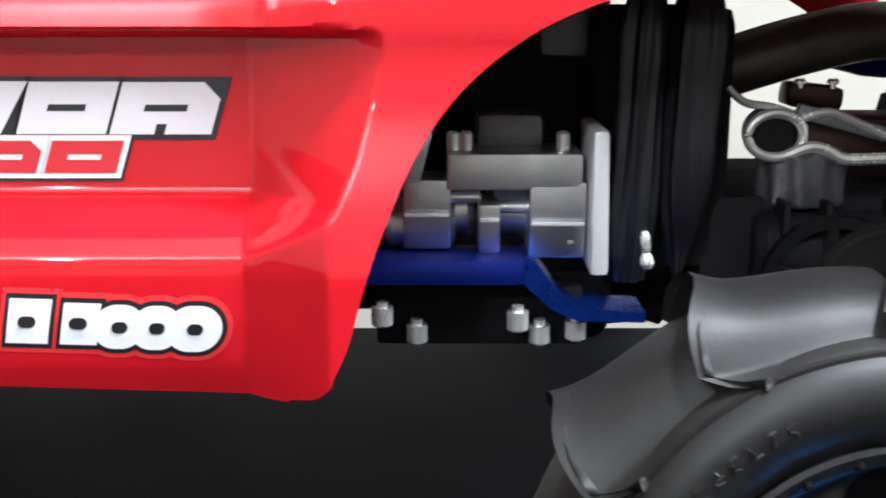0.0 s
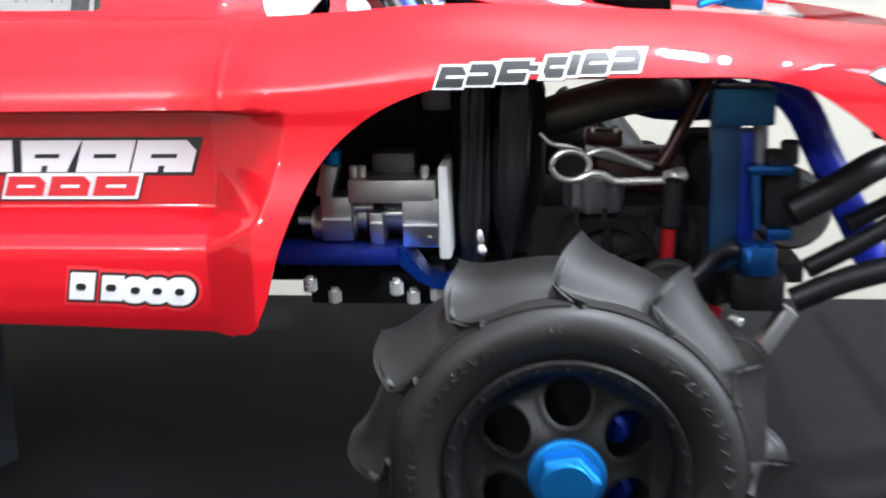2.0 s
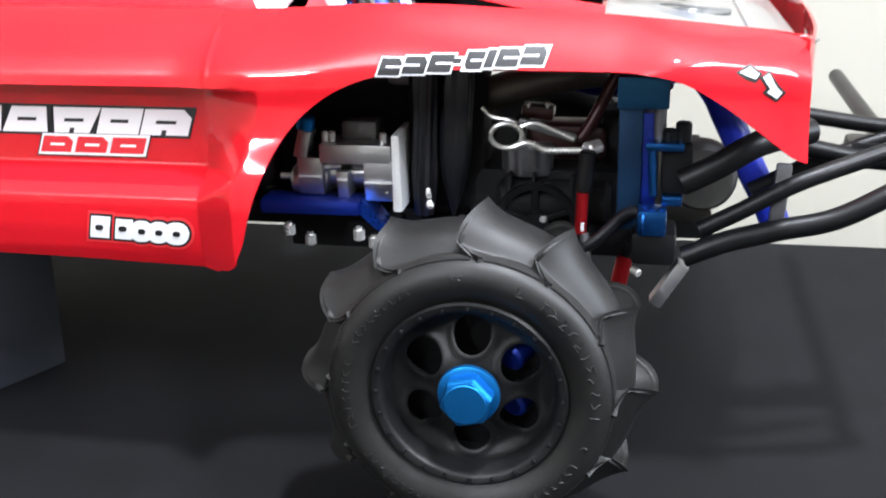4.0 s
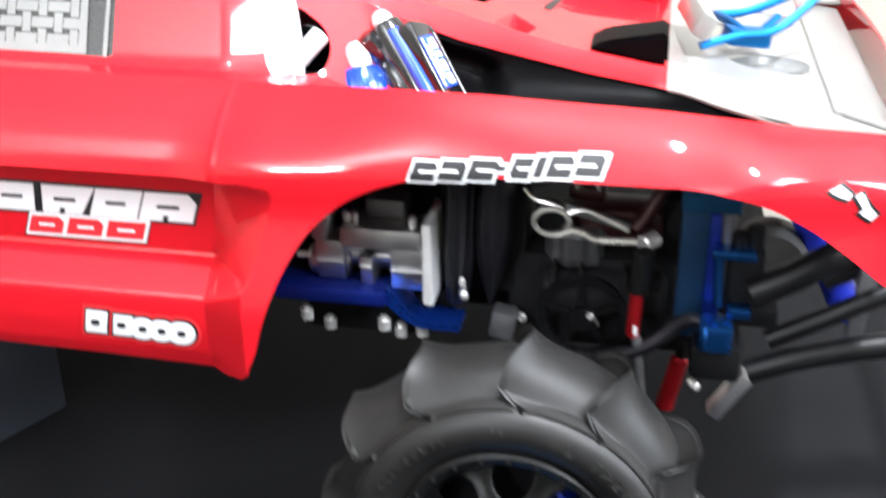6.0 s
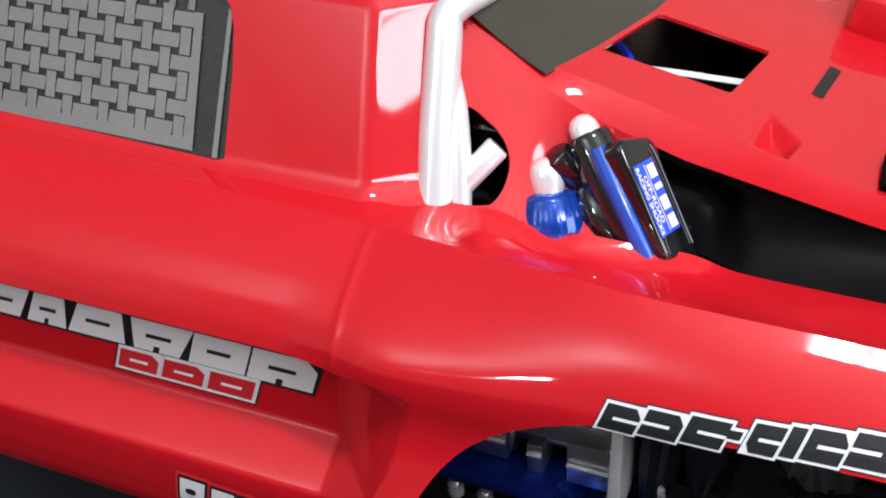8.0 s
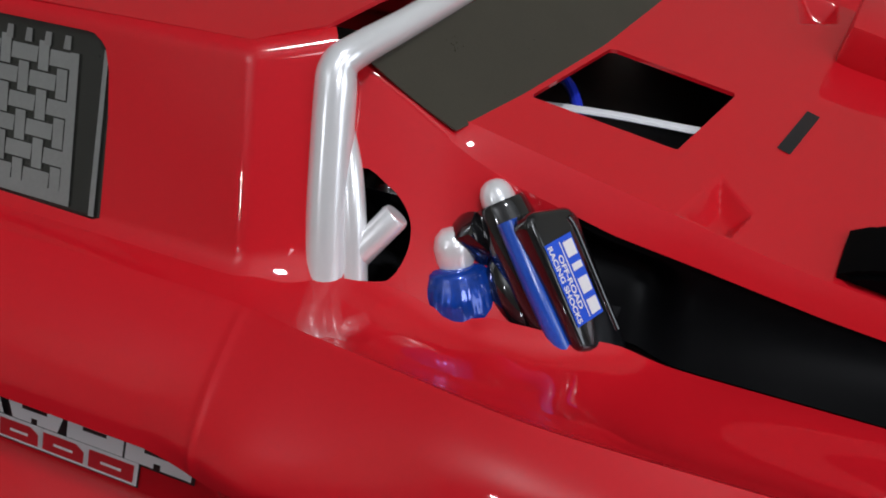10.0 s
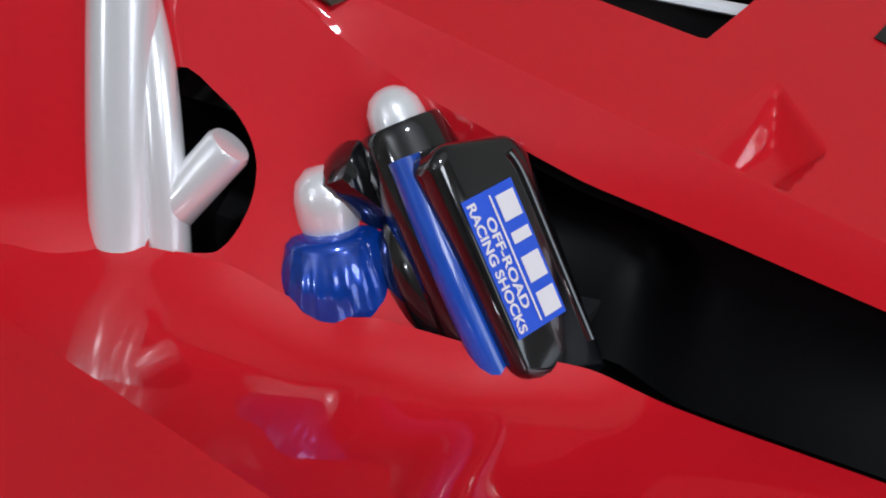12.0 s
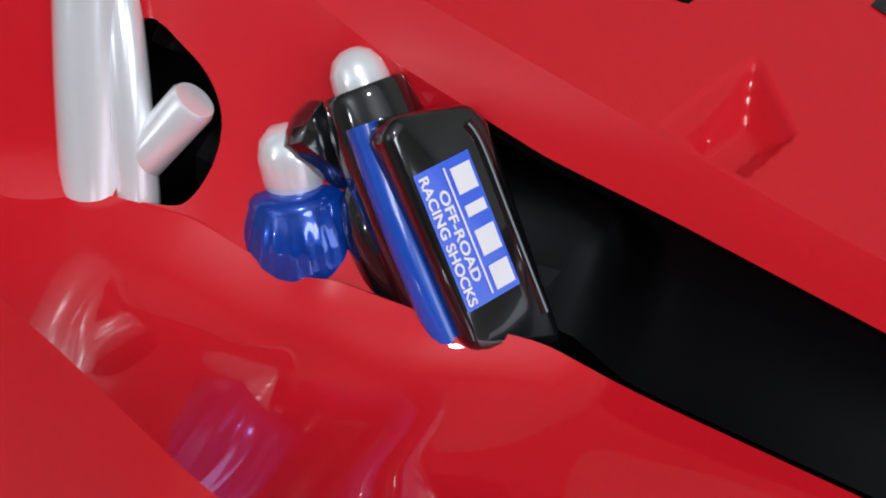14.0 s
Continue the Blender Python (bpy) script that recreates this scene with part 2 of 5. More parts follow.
def setting():
    bm = bmesh.new()
    add_box(bm, (0, -330, TABLE - 20), (2600, 1319, 40), bevel=3)
    t = finish("table_top", bm, CARPET)
    tagged(t, "black cloth-covered table top under the truck", "table", kind="structure")
    for x in (-1230, 1230):
        for y in (-920, 260):
            part("table_leg", add_box(bmesh.new(), (x, y, (TABLE - 790) / 2), (50, 50, TABLE + 710), bevel=3), CARPET, t)
    bm = bmesh.new()
    add_box(bm, (0, 660, 800), (5000, 100, 4000))
    tagged(finish("wall_back", bm, CREAM), "plain cream painted wall behind the table", "wall", kind="structure")
    bm = bmesh.new()
    add_box(bm, (0, -4600, 800), (5000, 100, 4000))
    tagged(finish("wall_front", bm, CREAM), "plain cream painted wall", "wall", kind="structure")
    bm = bmesh.new()
    add_box(bm, (-2450, -1970, 800), (100, 5160, 4000))
    tagged(finish("wall_left", bm, CREAM), "plain cream painted wall", "wall", kind="structure")
    # the right-hand wall, built round its window opening
    y0, y1, z0, z1 = -970, 430, 550, 1550
    bm = bmesh.new()
    for a, b, c, e in ((-4550, 610, -1200, z0), (-4550, 610, z1, 2800), (-4550, y0, z0, z1), (y1, 610, z0, z1)):
        add_box(bm, (2450, (a + b) / 2, (c + e) / 2), (100, b - a, e - c))
    tagged(finish("wall_right", bm, CREAM), "plain cream painted wall with a window", "wall", kind="structure")
    bm = bmesh.new()
    add_box(bm, (2385, (y0 + y1) / 2, z0 - 12), (70, y1 - y0 + 80, 24), bevel=3)
    window = finish("window_1", bm, WHITE_CEIL)
    tagged(window, "white window sill and frame", "window", kind="structure")
    for c, size in (((2402, y0 - 20, (z0 + z1) / 2), (30, 40, z1 - z0)), ((2402, y1 + 20, (z0 + z1) / 2), (30, 40, z1 - z0)), ((2402, (y0 + y1) / 2, z1 + 20), (30, y1 - y0 + 80, 40))):
        part("window_frame", add_box(bmesh.new(), c, size, bevel=3), WHITE_CEIL, window)
    bm = bmesh.new()
    add_box(bm, (0, -1970, 2300), (4800, 5160, 100))
    tagged(finish("ceiling", bm, WHITE_CEIL), "plain white ceiling", "ceiling", kind="structure")
    bm = bmesh.new()
    add_box(bm, (0, -1970, -800), (4800, 5160, 100))
    tagged(finish("floor", bm, BOX_GREY), "plain grey floor", "floor", kind="structure")
    # the box that props the truck up at the front
    bm = bmesh.new()
    add_box(bm, (-337, 60, TABLE + 45.5), (160, 112, 91), turn(0, 0, -25), bevel=2)
    b = finish("support_box", bm, BOX_GREY)
    tagged(b, "dark grey cardboard box propping up the truck", "box")


setting()

# ---- the truck's shell ----
truck = new("rc_truck")
tagged(truck, "red radio-controlled desert truck with black paddle tyres on the table", "model truck")

shoulder_y = curve([(-340, 17), (-110, 12), (-95, 8.7), (-80, 6.5), (-65, 3.5), (-50, 0.5), (-35, -1.5), (-15, -1.2), (10, 0.8), (60, 3), (113, 6)], 26)
shoulder_z = curve([(-340, 180.4), (-110, 180.4), (-80, 181.5), (-65, 182.6), (-50, 183.8), (-35, 184.2), (-15, 183.8), (10, 182), (39, 180.6), (69, 178), (90, 175.3), (111, 172.6), (119, 169.5)], 20)
EDGE = [(-345, 82.2), (-204, 81.7), (-120, 79.4), (-106, 81.0), (-100.5, 83.0), (-97.6, 87.5), (-94.6, 94.5), (-92.1, 103.7), (-88.7, 114), (-83.5, 126.3),
        (-77.4, 136.3), (-69.2, 145), (-58, 152.9), (-45, 158.3), (-32, 160.8), (-15, 162.1), (46, 161.9), (60, 160.9), (68, 159.4), (76, 156), (87.4, 148.8),
        (98, 141), (108.3, 133.1), (113.5, 129.6), (120, 127.5)]


def rounded(pts, n=5):
    return [(p.x, p.y) for p in smooth_path([(x, z, 0) for x, z in pts], n)]


EDGE = rounded(EDGE)
EX, EZ = np.array([p[0] for p in EDGE]), np.array([p[1] for p in EDGE])


def below_edge(x, z):
    """Signed distance to the shell's lower edge and wheel arch, above zero where the shell is cut away."""
    side = float(np.interp(x, EX, EZ)) - z
    if side < -14:
        return side
    ax, az, bx, bz = EX[:-1], EZ[:-1], EX[1:], EZ[1:]
    dx, dz = bx - ax, bz - az
    s = np.clip(((x - ax) * dx + (z - az) * dz) / (dx * dx + dz * dz + 1e-9), 0, 1)
    d = float(np.sqrt(((ax + s * dx - x) ** 2 + (az + s * dz - z) ** 2).min()))
    return d if side > 0 else -d


SCOOP = [(107, -113.5), (110, -112), (113, -106), (116, -100.5), (119, -97.2), (128, -93.4), (139, -90.4), (147, -88.4), (151, -88.4), (154, -90)]


door_y = curve([(70, -14), (79, -17), (86, -19.6), (95, -20.5), (105, -20.5), (110, -19.8), (152, -15.5), (158, -13.6), (164, -10), (170, -4.5), (175, 2), (178.5, 8), (180.4, 12), (182, 15.5)], 5)


fender_y = curve([(70, -18), (80, -20), (120, -20), (140, -19.5), (155, -20.5), (162, -20), (168, -17), (174, -12.5), (179, -7.5), (182.3, -3), (184, 0), (186, 3.6)], 9)


def outer_y(x, z):
    """The flank's skin without the sunk door panel."""
    zs, ys = shoulder_z(x), shoulder_y(x)
    w = ease(-128, -92, x)
    zd, zf = z * 180.4 / zs, z * 184 / zs
    # towards the tail the crest folds more sharply into an upright side
    zf = 184 - (184 - zf) * (1 + 0.9 * ease(46, 84, x)) if zf < 184 else zf
    y = (1 - w) * (door_y(zd) + (ys - 12) * ease(150, 180.4, zd)) + w * (fender_y(zf) + ys * ease(160, 184, z * 184 / zs))
    y -= 11 * min(1.0, max(0.0, (x + 116.5) / 18)) * (1 - ease(105, 150, z))
    return y + 14 * ease(62, 116, x) * (1 - 0.6 * ease(165, 178, z))


@functools.lru_cache(None)
def panel_ramp(z):
    """Where the sunk panel's end ramp leaves the skin, and the depths at its two ends."""
    xs = float(np.interp(z, [p[0] for p in SCOOP], [p[1] for p in SCOOP]))
    return xs, outer_y(-116.0, z) + 13.5, outer_y(xs, z)


def side_y(x, z):
    y = outer_y(x, z)
    if 107 < z < 153:
        f = min(min(1.0, max(0.0, (z - 108.5) / 11)) ** 1.1, min(1.0, max(0.0, (152.8 - z) / 1.8)))
        if x <= -116:
            y += 13.5 * f
        else:
            xs, deep, out = panel_ramp(round(z, 2))
            if x < xs:
                y += max(0.0, deep + (out - deep) * (x + 116) / (xs + 116) - y) * f
    return y - 0.45 * math.exp(-((x + 110.2) / 1.1) ** 2) * ease(152, 156, z)


def side_place(x, v):
    z = v * shoulder_z(x) / 184
    return (x, side_y(x, z), z)


valley_y = curve([(-345, 27), (-114, 21), (-106, 27), (-98, 32), (-84, 36), (-75, 37), (-68, 38), (-45, 42.4), (-38, 45.6), (-32, 48.4), (-24, 49.8), (-10, 49.9), (40, 50), (75, 38), (90, 20), (116, 14)], 10)
valley_z = curve([(-345, 182), (-114, 180.6), (-106, 178), (-98, 177.6), (-84, 175.6), (-75, 171.5), (-68, 169.8), (-45, 166.4), (-39, 164.8), (-33, 162.8), (-26, 161.2), (-14, 160.4), (40, 159.5), (75, 165), (90, 170), (116, 169)], 10)


def valley(x):
    """The inner edge of the shell's top, as y and z."""
    return valley_y(x), valley_z(x)


# depth of the hollow between the fender's crest and the shocks, and how far it leans to the crest
hollow = curve([(-345, 0), (-112, 0), (-104, 0.2), (-98, 0.9), (-92, 2.1), (-86, 3.3), (-80, 4.4), (-74, 5.4), (-65, 6.8), (-52, 7.3), (-38, 6.7), (-20, 6.1), (0, 6.2), (40, 5.3), (60, 4.2), (80, 2.4), (90, 1.6), (116, 0.5)], 9)
hollow_lean = curve([(-345, 0), (-100, 0), (-70, -0.15), (-40, 0.1), (-20, 0.3), (0, 0.6), (90, 0.7)], 12)


def flutes(x):
    """Shallow lobes moulded into the hollow in front of the shocks."""
    return sum(a * math.exp(-((x - c) / w) ** 2) for c, w, a in ((-58, 5.0, 0.35), (-47, 4.5, -0.5), (-36, 4.5, 0.4)))


def top_place(x, s):
    z0 = shoulder_z(x)
    y0 = side_y(x, z0)
    y1, z1 = valley(x)
    z = z0 + (z1 - z0) * s - hollow(x) * 4 * s * (1 - s) * (1 + hollow_lean(x) * (1 - 2 * s))
    if s > 0.3:
        # the moulding curls up to the feet of the shocks
        z += flutes(x) * math.sin(math.pi * (s - 0.3) / 0.7) ** 2
        z += 2.2 * ease(-68, -60, x) * (1 - ease(-34, -20, x)) * max(0.0, (s - 0.8) / 0.2) ** 2
    return (x, y0 + (y1 - y0) * s, z)


deck = curve([(-150, 222.5), (-50, 195.5), (0, 182), (40, 175), (60, 172.5)], 20)
brow_y = curve([(-110, 64), (-84, 63.8), (-66, 63.2), (-40, 63.5), (-20, 65), (36, 66), (46, 64), (85, 27), (116, 15)], 8)
brow_z = curve([(-110, 219.2), (-101, 214.5), (-92, 208.8), (-84, 202.8), (-76, 197.8), (-66, 193.2), (-40, 184.5), (-20, 179.5), (10, 173), (36, 168.6), (46, 167.4), (60, 166.9), (85, 168.2), (116, 169)], 8)


def brow(x):
    """The lower edge of the deck's rounded side, as y and z."""
    return brow_y(x), brow_z(x)


def wall_place(x, s):
    (y0, z0), (y1, z1) = valley(x), brow(x)
    bow = 3.0 * math.sin(math.pi * s)
    return (x, y0 + (y1 - y0) * s + bow, z0 + (z1 - z0) * s)


def brow_place(x, s):
    y0, z0 = brow(x)
    y1, z1 = 70.0, deck(x)
    bulge = 0.15 * math.sin(math.pi * min(1.0, max(0.0, s)))
    return (x, y0 + (y1 - y0) * s - bulge, z0 + (z1 - z0) * s + bulge)


def polygon_inside(poly):
    px_, py_ = np.array([p[0] for p in poly]), np.array([p[1] for p in poly])
    qx, qy = np.roll(px_, -1), np.roll(py_, -1)

    def f(x, y):
        dx, dy = qx - px_, qy - py_
        s = np.clip(((x - px_) * dx + (y - py_) * dy) / (dx * dx + dy * dy), 0, 1)
        d = float(np.sqrt(((px_ + s * dx - x) ** 2 + (py_ + s * dy - y) ** 2).min()))
        cross = ((py_ > y) != (qy > y)) & (x < px_ + (y - py_) * dx / np.where(dy == 0, 1e-9, dy))
        return d if cross.sum() % 2 else -d
    return f


DECK_HOLE = polygon_inside([(-71.8, 90.6), (-34, 95), (-27.8, 131.4), (-62.8, 128)])
PIT = [(-22.2, 92.6), (-11.5, 82.6), (-13.8, 71), (-26.8, 70.6)]
POCKETS = [polygon_inside(PIT), polygon_inside([(x, 2 * MID - y) for x, y in PIT])]


deck_front = curve([(60, -83), (66, -80.5), (90.6, -73.4), (128, -64.8), (165, -59.5), (210, -58)], 8)


def deck_cut(x, y):
    return max(DECK_HOLE(x, y), deck_front(y) - x)


def deck_place(x, y):
    z = deck(x)
    if -30 < x < -12:
        d = max(p(x, y) for p in POCKETS)
        # a small hollow pyramid with a blunt floor
        z -= 5.6 * min(1.0, max(0.0, d / 4.2))
    return (x, y, z)


def cab(x, z):
    """The cab's leaning side face."""
    return (x, 21 + (z - 180) * 0.60 - 0.02 * (x + 116), z)


WINDOW = [(-345, 184.6), (-250, 184.2), (-161.8, 182.8), (-163.6, 205), (-165.4, 215), (-167.6, 220.2), (-172, 222.4), (-345, 222.6)]
FLANK_HOLE = polygon_inside(rounded([(-97.5, 176.8), (-88.4, 176.2), (-86, 177), (-84.7, 179.2), (-84.3, 182), (-84.8, 185), (-86.3, 188), (-88.6, 190.8), (-92, 193.6), (-99, 197.5), (-101, 190)], 4))


flank_bow = curve([(-110, 0), (-96, 0.2), (-84, 0.8), (-74, 2.6), (-62, 6), (-40, 9)], 16)


def flank_place(x, s):
    """The red flank between the roll bar and the deck; it falls back behind the moulded shocks."""
    (y0, z0), (y1, z1) = valley(x), brow(x)
    return (x, y0 + 0.2 + (y1 - y0 - 0.2) * s + flank_bow(x) * math.sin(math.pi * min(1.0, max(0.0, s)) ** 0.8), z0 - 0.8 + (z1 - z0 + 0.8) * s)


def flank_inside(x, s):
    return FLANK_HOLE(x, flank_place(x, s)[2])


def cab_corner(z):
    return Vector((-117.3 - (z - 178) * 0.145, cab(-117.3, z)[1], z))


def cab_loft(u, v):
    """The cab's side, its soft corner and the slanted panel behind it; above v = 226 it rolls over into the roof."""
    w = 3.2
    k = max(0.0, w - abs(v - 226)) ** 2 / (4 * w)
    z, inset = min(v, 226.0) - k, max(0.0, v - 226) + k
    c = cab_corner(z)
    side = Vector((-1, 0.02, 0))
    back = Vector((-98 - (z - 178) * 0.22, 35 + (z - 178) * 0.55, z)) - c
    wide = back.length
    back = back / wide
    p = c + (side * -u if u < 0 else back * (u / 24 * wide))
    r = 2.6
    p += (back + side) * max(0.0, r - abs(u)) ** 2 / (4 * r)
    # soft foot
    d = max(0.0, 184.5 - v)
    t = ease(-7, 7, u)
    out = Vector((0, -1, 0)).lerp(Vector((0.62, -0.78, 0)), t)
    p += out * (0.11 * d * d * (1 - 0.6 * ease(4, 20, u)) - inset)
    p.z += 0.09 * inset
    return p


def weld(bms, thick=1.2):
    """Joins sheets along their shared edges and gives them one thickness."""
    bm = join(bms)
    bmesh.ops.remove_doubles(bm, verts=bm.verts[:], dist=0.03)
    return thicken(bm, thick)


def shell():
    xs = steps(-340, -126, 2) + steps(-125.2, -80, 0.8) + steps(-78.6, 118, 1.4)
    heights = steps(76, 100, 1.2) + steps(101, 158, 0.9) + steps(159, 184, 1.0)
    top_rows = [(k / 36) ** 1.25 for k in range(37)]

    def flank_side():
        side = sheet(xs, heights, side_place, lambda x, v: below_edge(x, v * shoulder_z(x) / 184), 0, into=(0, -1, 0))
        return weld([side, sheet(xs, top_rows, top_place, None, 0, into=(0, 0, 1))])
    shell_ = part("body_shell", flank_side(), RED, truck, "glossy red painted polycarbonate body shell", smooth=50)
    part("far_body_side", mirrored_copy(flank_side), RED, shell_, smooth=50)

    def flank():
        return sheet(steps(-109, -101, 1.0) + steps(-100, -82, 0.4) + steps(-81, -50, 1.0), steps(0, 1, 1 / 72), flank_place, flank_inside, into=(0, -1, 0))

    def lip():
        def roll(x, a):
            y, z = brow(x)
            t = math.radians(190 - 160 * a)
            return (x, y + 3.6 + 3.7 * math.cos(t), z - 1.0 + 2.3 * math.sin(t))
        return sheet(steps(-110, -78, 1.5), steps(0, 1, 0.125), roll, None, 0.6, into=(0, 0, 1))

    def cab_side():
        hole = polygon_inside(WINDOW)
        return sheet(steps(-224, -4, 2) + steps(-3, 3, 0.5) + steps(4, 24, 2), steps(176, 222, 1.25) + steps(222.5, 229.5, 0.7), cab_loft,
                     lambda u, v: hole(*(lambda p: (p.x, p.z))(cab_loft(u, v))) if u < -8 and 180 < v < 225 else -1.0, into=(0, -1, 0))
    part("cab_shell", cab_side(), RED, shell_, smooth=50)
    part("far_cab_side", mirrored_copy(cab_side), RED, shell_, smooth=50)
    for name, make in (("flank_panel", flank), ("flank_lip", lip)):
        part(name, make(), RED, shell_, smooth=50)
        part(name, mirrored_copy(make), RED, shell_, smooth=50)
    edge = [(-346, 51.2), (-126, 51.2), (-112.0, 62.5), (-105.5, 82), (-100.5, 104), (-98.5, 126)]
    lid = polygon_inside(edge + [(x, 2 * MID - y) for x, y in edge[::-1]])
    roof = sheet(steps(-340, -140, 4) + steps(-138, -95, 1.5), steps(50, 2 * MID - 50, 2), lambda x, y: (x, y, 225.8 + 2.5 * (1 - abs((y - MID) / 92) ** 4)), lambda x, y: -lid(x, y), into=(0, 0, 1))
    part("roof_panel", roof, RED, shell_, smooth=50)
    # the flat deck and its rounded rims
    flat = sheet(steps(-82, -32, 1.0) + steps(-31, -8, 0.6) + steps(-7, 40, 2), steps(70, 100, 0.75) + steps(101, 175, 1.5) + steps(176, 206, 0.75), deck_place, deck_cut, into=(0, 0, 1))
    part("deck_panel", flat, RED, shell_, "flat red rear deck with an opening and two small pockets", smooth=40)

    def rim():
        return sheet(steps(-82, 40, 2), steps(0, 1, 1 / 8), brow_place, into=(0, -1, 1))
    part("deck_rim", rim(), RED, shell_, smooth=50)
    part("deck_rim", mirrored_copy(rim), RED, shell_, smooth=50)
    tail = sheet(steps(0, 1, 1 / 40), steps(140, 170.5, 5), lambda u, z: (118 + 11 * abs(math.sin(math.pi * u)) ** 0.6, 8 + 260 * u, z), None, into=(1, 0, 0))
    part("tail_skin", tail, RED, shell_, smooth=50)
    # raised block at the deck's rear corner, on the far side
    block = bmesh.new()
    add_box(block, (14, 186, deck(14) + 5), (44, 34, 14), turn(0, 15, 0), bevel=3)
    part("deck_block", block, RED, shell_)
    return shell_


body = shell()

# ---- parts painted or moulded on the shell ----
def on_side(x, z, off):
    """A place on the shell's flank, off millimetres in front of it."""
    y = side_y(x, z)
    gx, gz = (side_y(x + 0.5, z) - side_y(x - 0.5, z)), (side_y(x, z + 0.5) - side_y(x, z - 0.5))
    n = Vector((gx, -1, gz)).normalized()
    return Vector((x, y, z)) + n * off


def decal(bm, poly, place, off, cut=2.0):
    """A flat sticker: poly in plan, laid on the surface place(u, v, off) with a hair's thickness."""
    us, vs = [p[0] for p in poly], [p[1] for p in poly]
    made = bmesh.new()
    face = made.faces.new([made.verts.new((u, v, 0)) for u, v in poly])
    for lo, hi, axis in ((min(us), max(us), 0), (min(vs), max(vs), 1)):
        k = lo + cut
        while k < hi:
            co, no = [0, 0, 0], [0, 0, 0]
            co[axis], no[axis] = k, 1
            bmesh.ops.bisect_plane(made, geom=made.verts[:] + made.edges[:] + made.faces[:], plane_co=co, plane_no=no)
            k += cut
    for v in made.verts:
        v.co = place(v.co.x, v.co.y, off)
    me = bpy.data.meshes.new("tmp")
    made.to_mesh(me)
    made.free()
    bm.from_mesh(me)
    bpy.data.meshes.remove(me)
    return bm


def slanted(x, z, w, h, lean, grow=0.0):
    return [(x - grow - lean * grow, z - grow), (x + w + grow - lean * grow, z - grow), (x + w + lean * h + grow + lean * grow, z + h + grow), (x + lean * h - grow + lean * grow, z + h + grow)]


def shaped(x, z, w, h, lean, kind):
    """A plain block: 0 slanted, 1 narrower on top, 2 narrower at the foot, 3 with a cut corner, 4 with a cut foot."""
    def at(u, v):
        return (x + w * u + lean * h * v, z + h * v)
    shapes = {
        0: [(0, 0), (1, 0), (1, 1), (0, 1)],
        1: [(0, 0), (1, 0), (0.86, 1), (0.1, 1)],
        2: [(0.12, 0), (0.88, 0), (1.02, 1), (-0.02, 1)],
        3: [(0, 0), (1, 0), (1, 0.68), (0.8, 1), (0, 1)],
        4: [(0.2, 0), (1, 0), (1, 1), (0, 1), (0, 0.3)],
    }
    return [at(u, v) for u, v in shapes[kind]]


def sticker(name, blocks, place, inks, label, slit_ink=None, slits=()):
    """A logo as a row of plain blocks. inks: rows of growth, offset, material, name; the last layer is block by block."""
    top = None
    for n, (grow, off, mat, kind) in enumerate(inks):
        if n < len(inks) - 1:
            bm = bmesh.new()
            for b in blocks:
                decal(bm, slanted(*b[:5], grow), place, off)
            ob = part(name if top is None else kind, bm, mat, body, label if top is None else "", smooth=0)
            top = top or ob
        else:
            for b in blocks:
                x, z, w, h, lean, k = b
                poly = shaped(x + grow * -1, z - grow, w + 2 * grow, h + 2 * grow, lean, k)
                part(kind, decal(bmesh.new(), poly, place, off), mat, body, smooth=0)
    if slit_ink:
        for n, u, v, su, sv in slits:
            x, z, w, h, lean, k = blocks[n]
            poly = slanted(x + w * u + lean * h * v, z + h * v, w * su, h * sv, lean)
            part(name + "_slit", decal(bmesh.new(), poly, place, inks[-1][1] + 0.12), slit_ink, body, smooth=0)


def door_logo():
    # heavy white blocks over a shorter red row
    blocks, x = [], -240.5
    for w, k in ((17.5, 2), (14.5, 1), (20.5, 1), (20.5, 2), (18.5, 0), (21.0, 3)):
        blocks.append((x, 131.0 - 0.004 * (x + 180), w, 10.6, 0.3, k))
        x += w + 0.7
    cuts = [(n, 0.28, 0.44, 0.42, 0.13) for n in range(6)] + [(n, 0.44, 0.0, 0.1, 0.2) for n in (1, 3, 5)]
    sticker("door_logo", blocks, on_side, [(1.1, 0.25, BLACK_INK, "logo_outline"), (0.0, 0.5, WHITE_INK, "logo_block")], "white block logo with black outline on the door", BLACK_INK, cuts)
    low, x = [], -190.6
    for w, k in ((14.4, 3), (14.8, 3), (15.6, 0)):
        low.append((x, 122.6, w, 7.4, 0.3, k))
        x += w + 0.9
    sticker("door_sublogo", low, on_side, [(1.3, 0.3, BLACK_INK, "sublogo_outline"), (0.7, 0.45, WHITE_INK, "sublogo_edge"), (-0.4, 0.65, RED_INK, "sublogo_block")],
            "red and white block logo under the door logo", WHITE_INK, [(n, 0.28, 0.42, 0.44, 0.14) for n in range(3)])


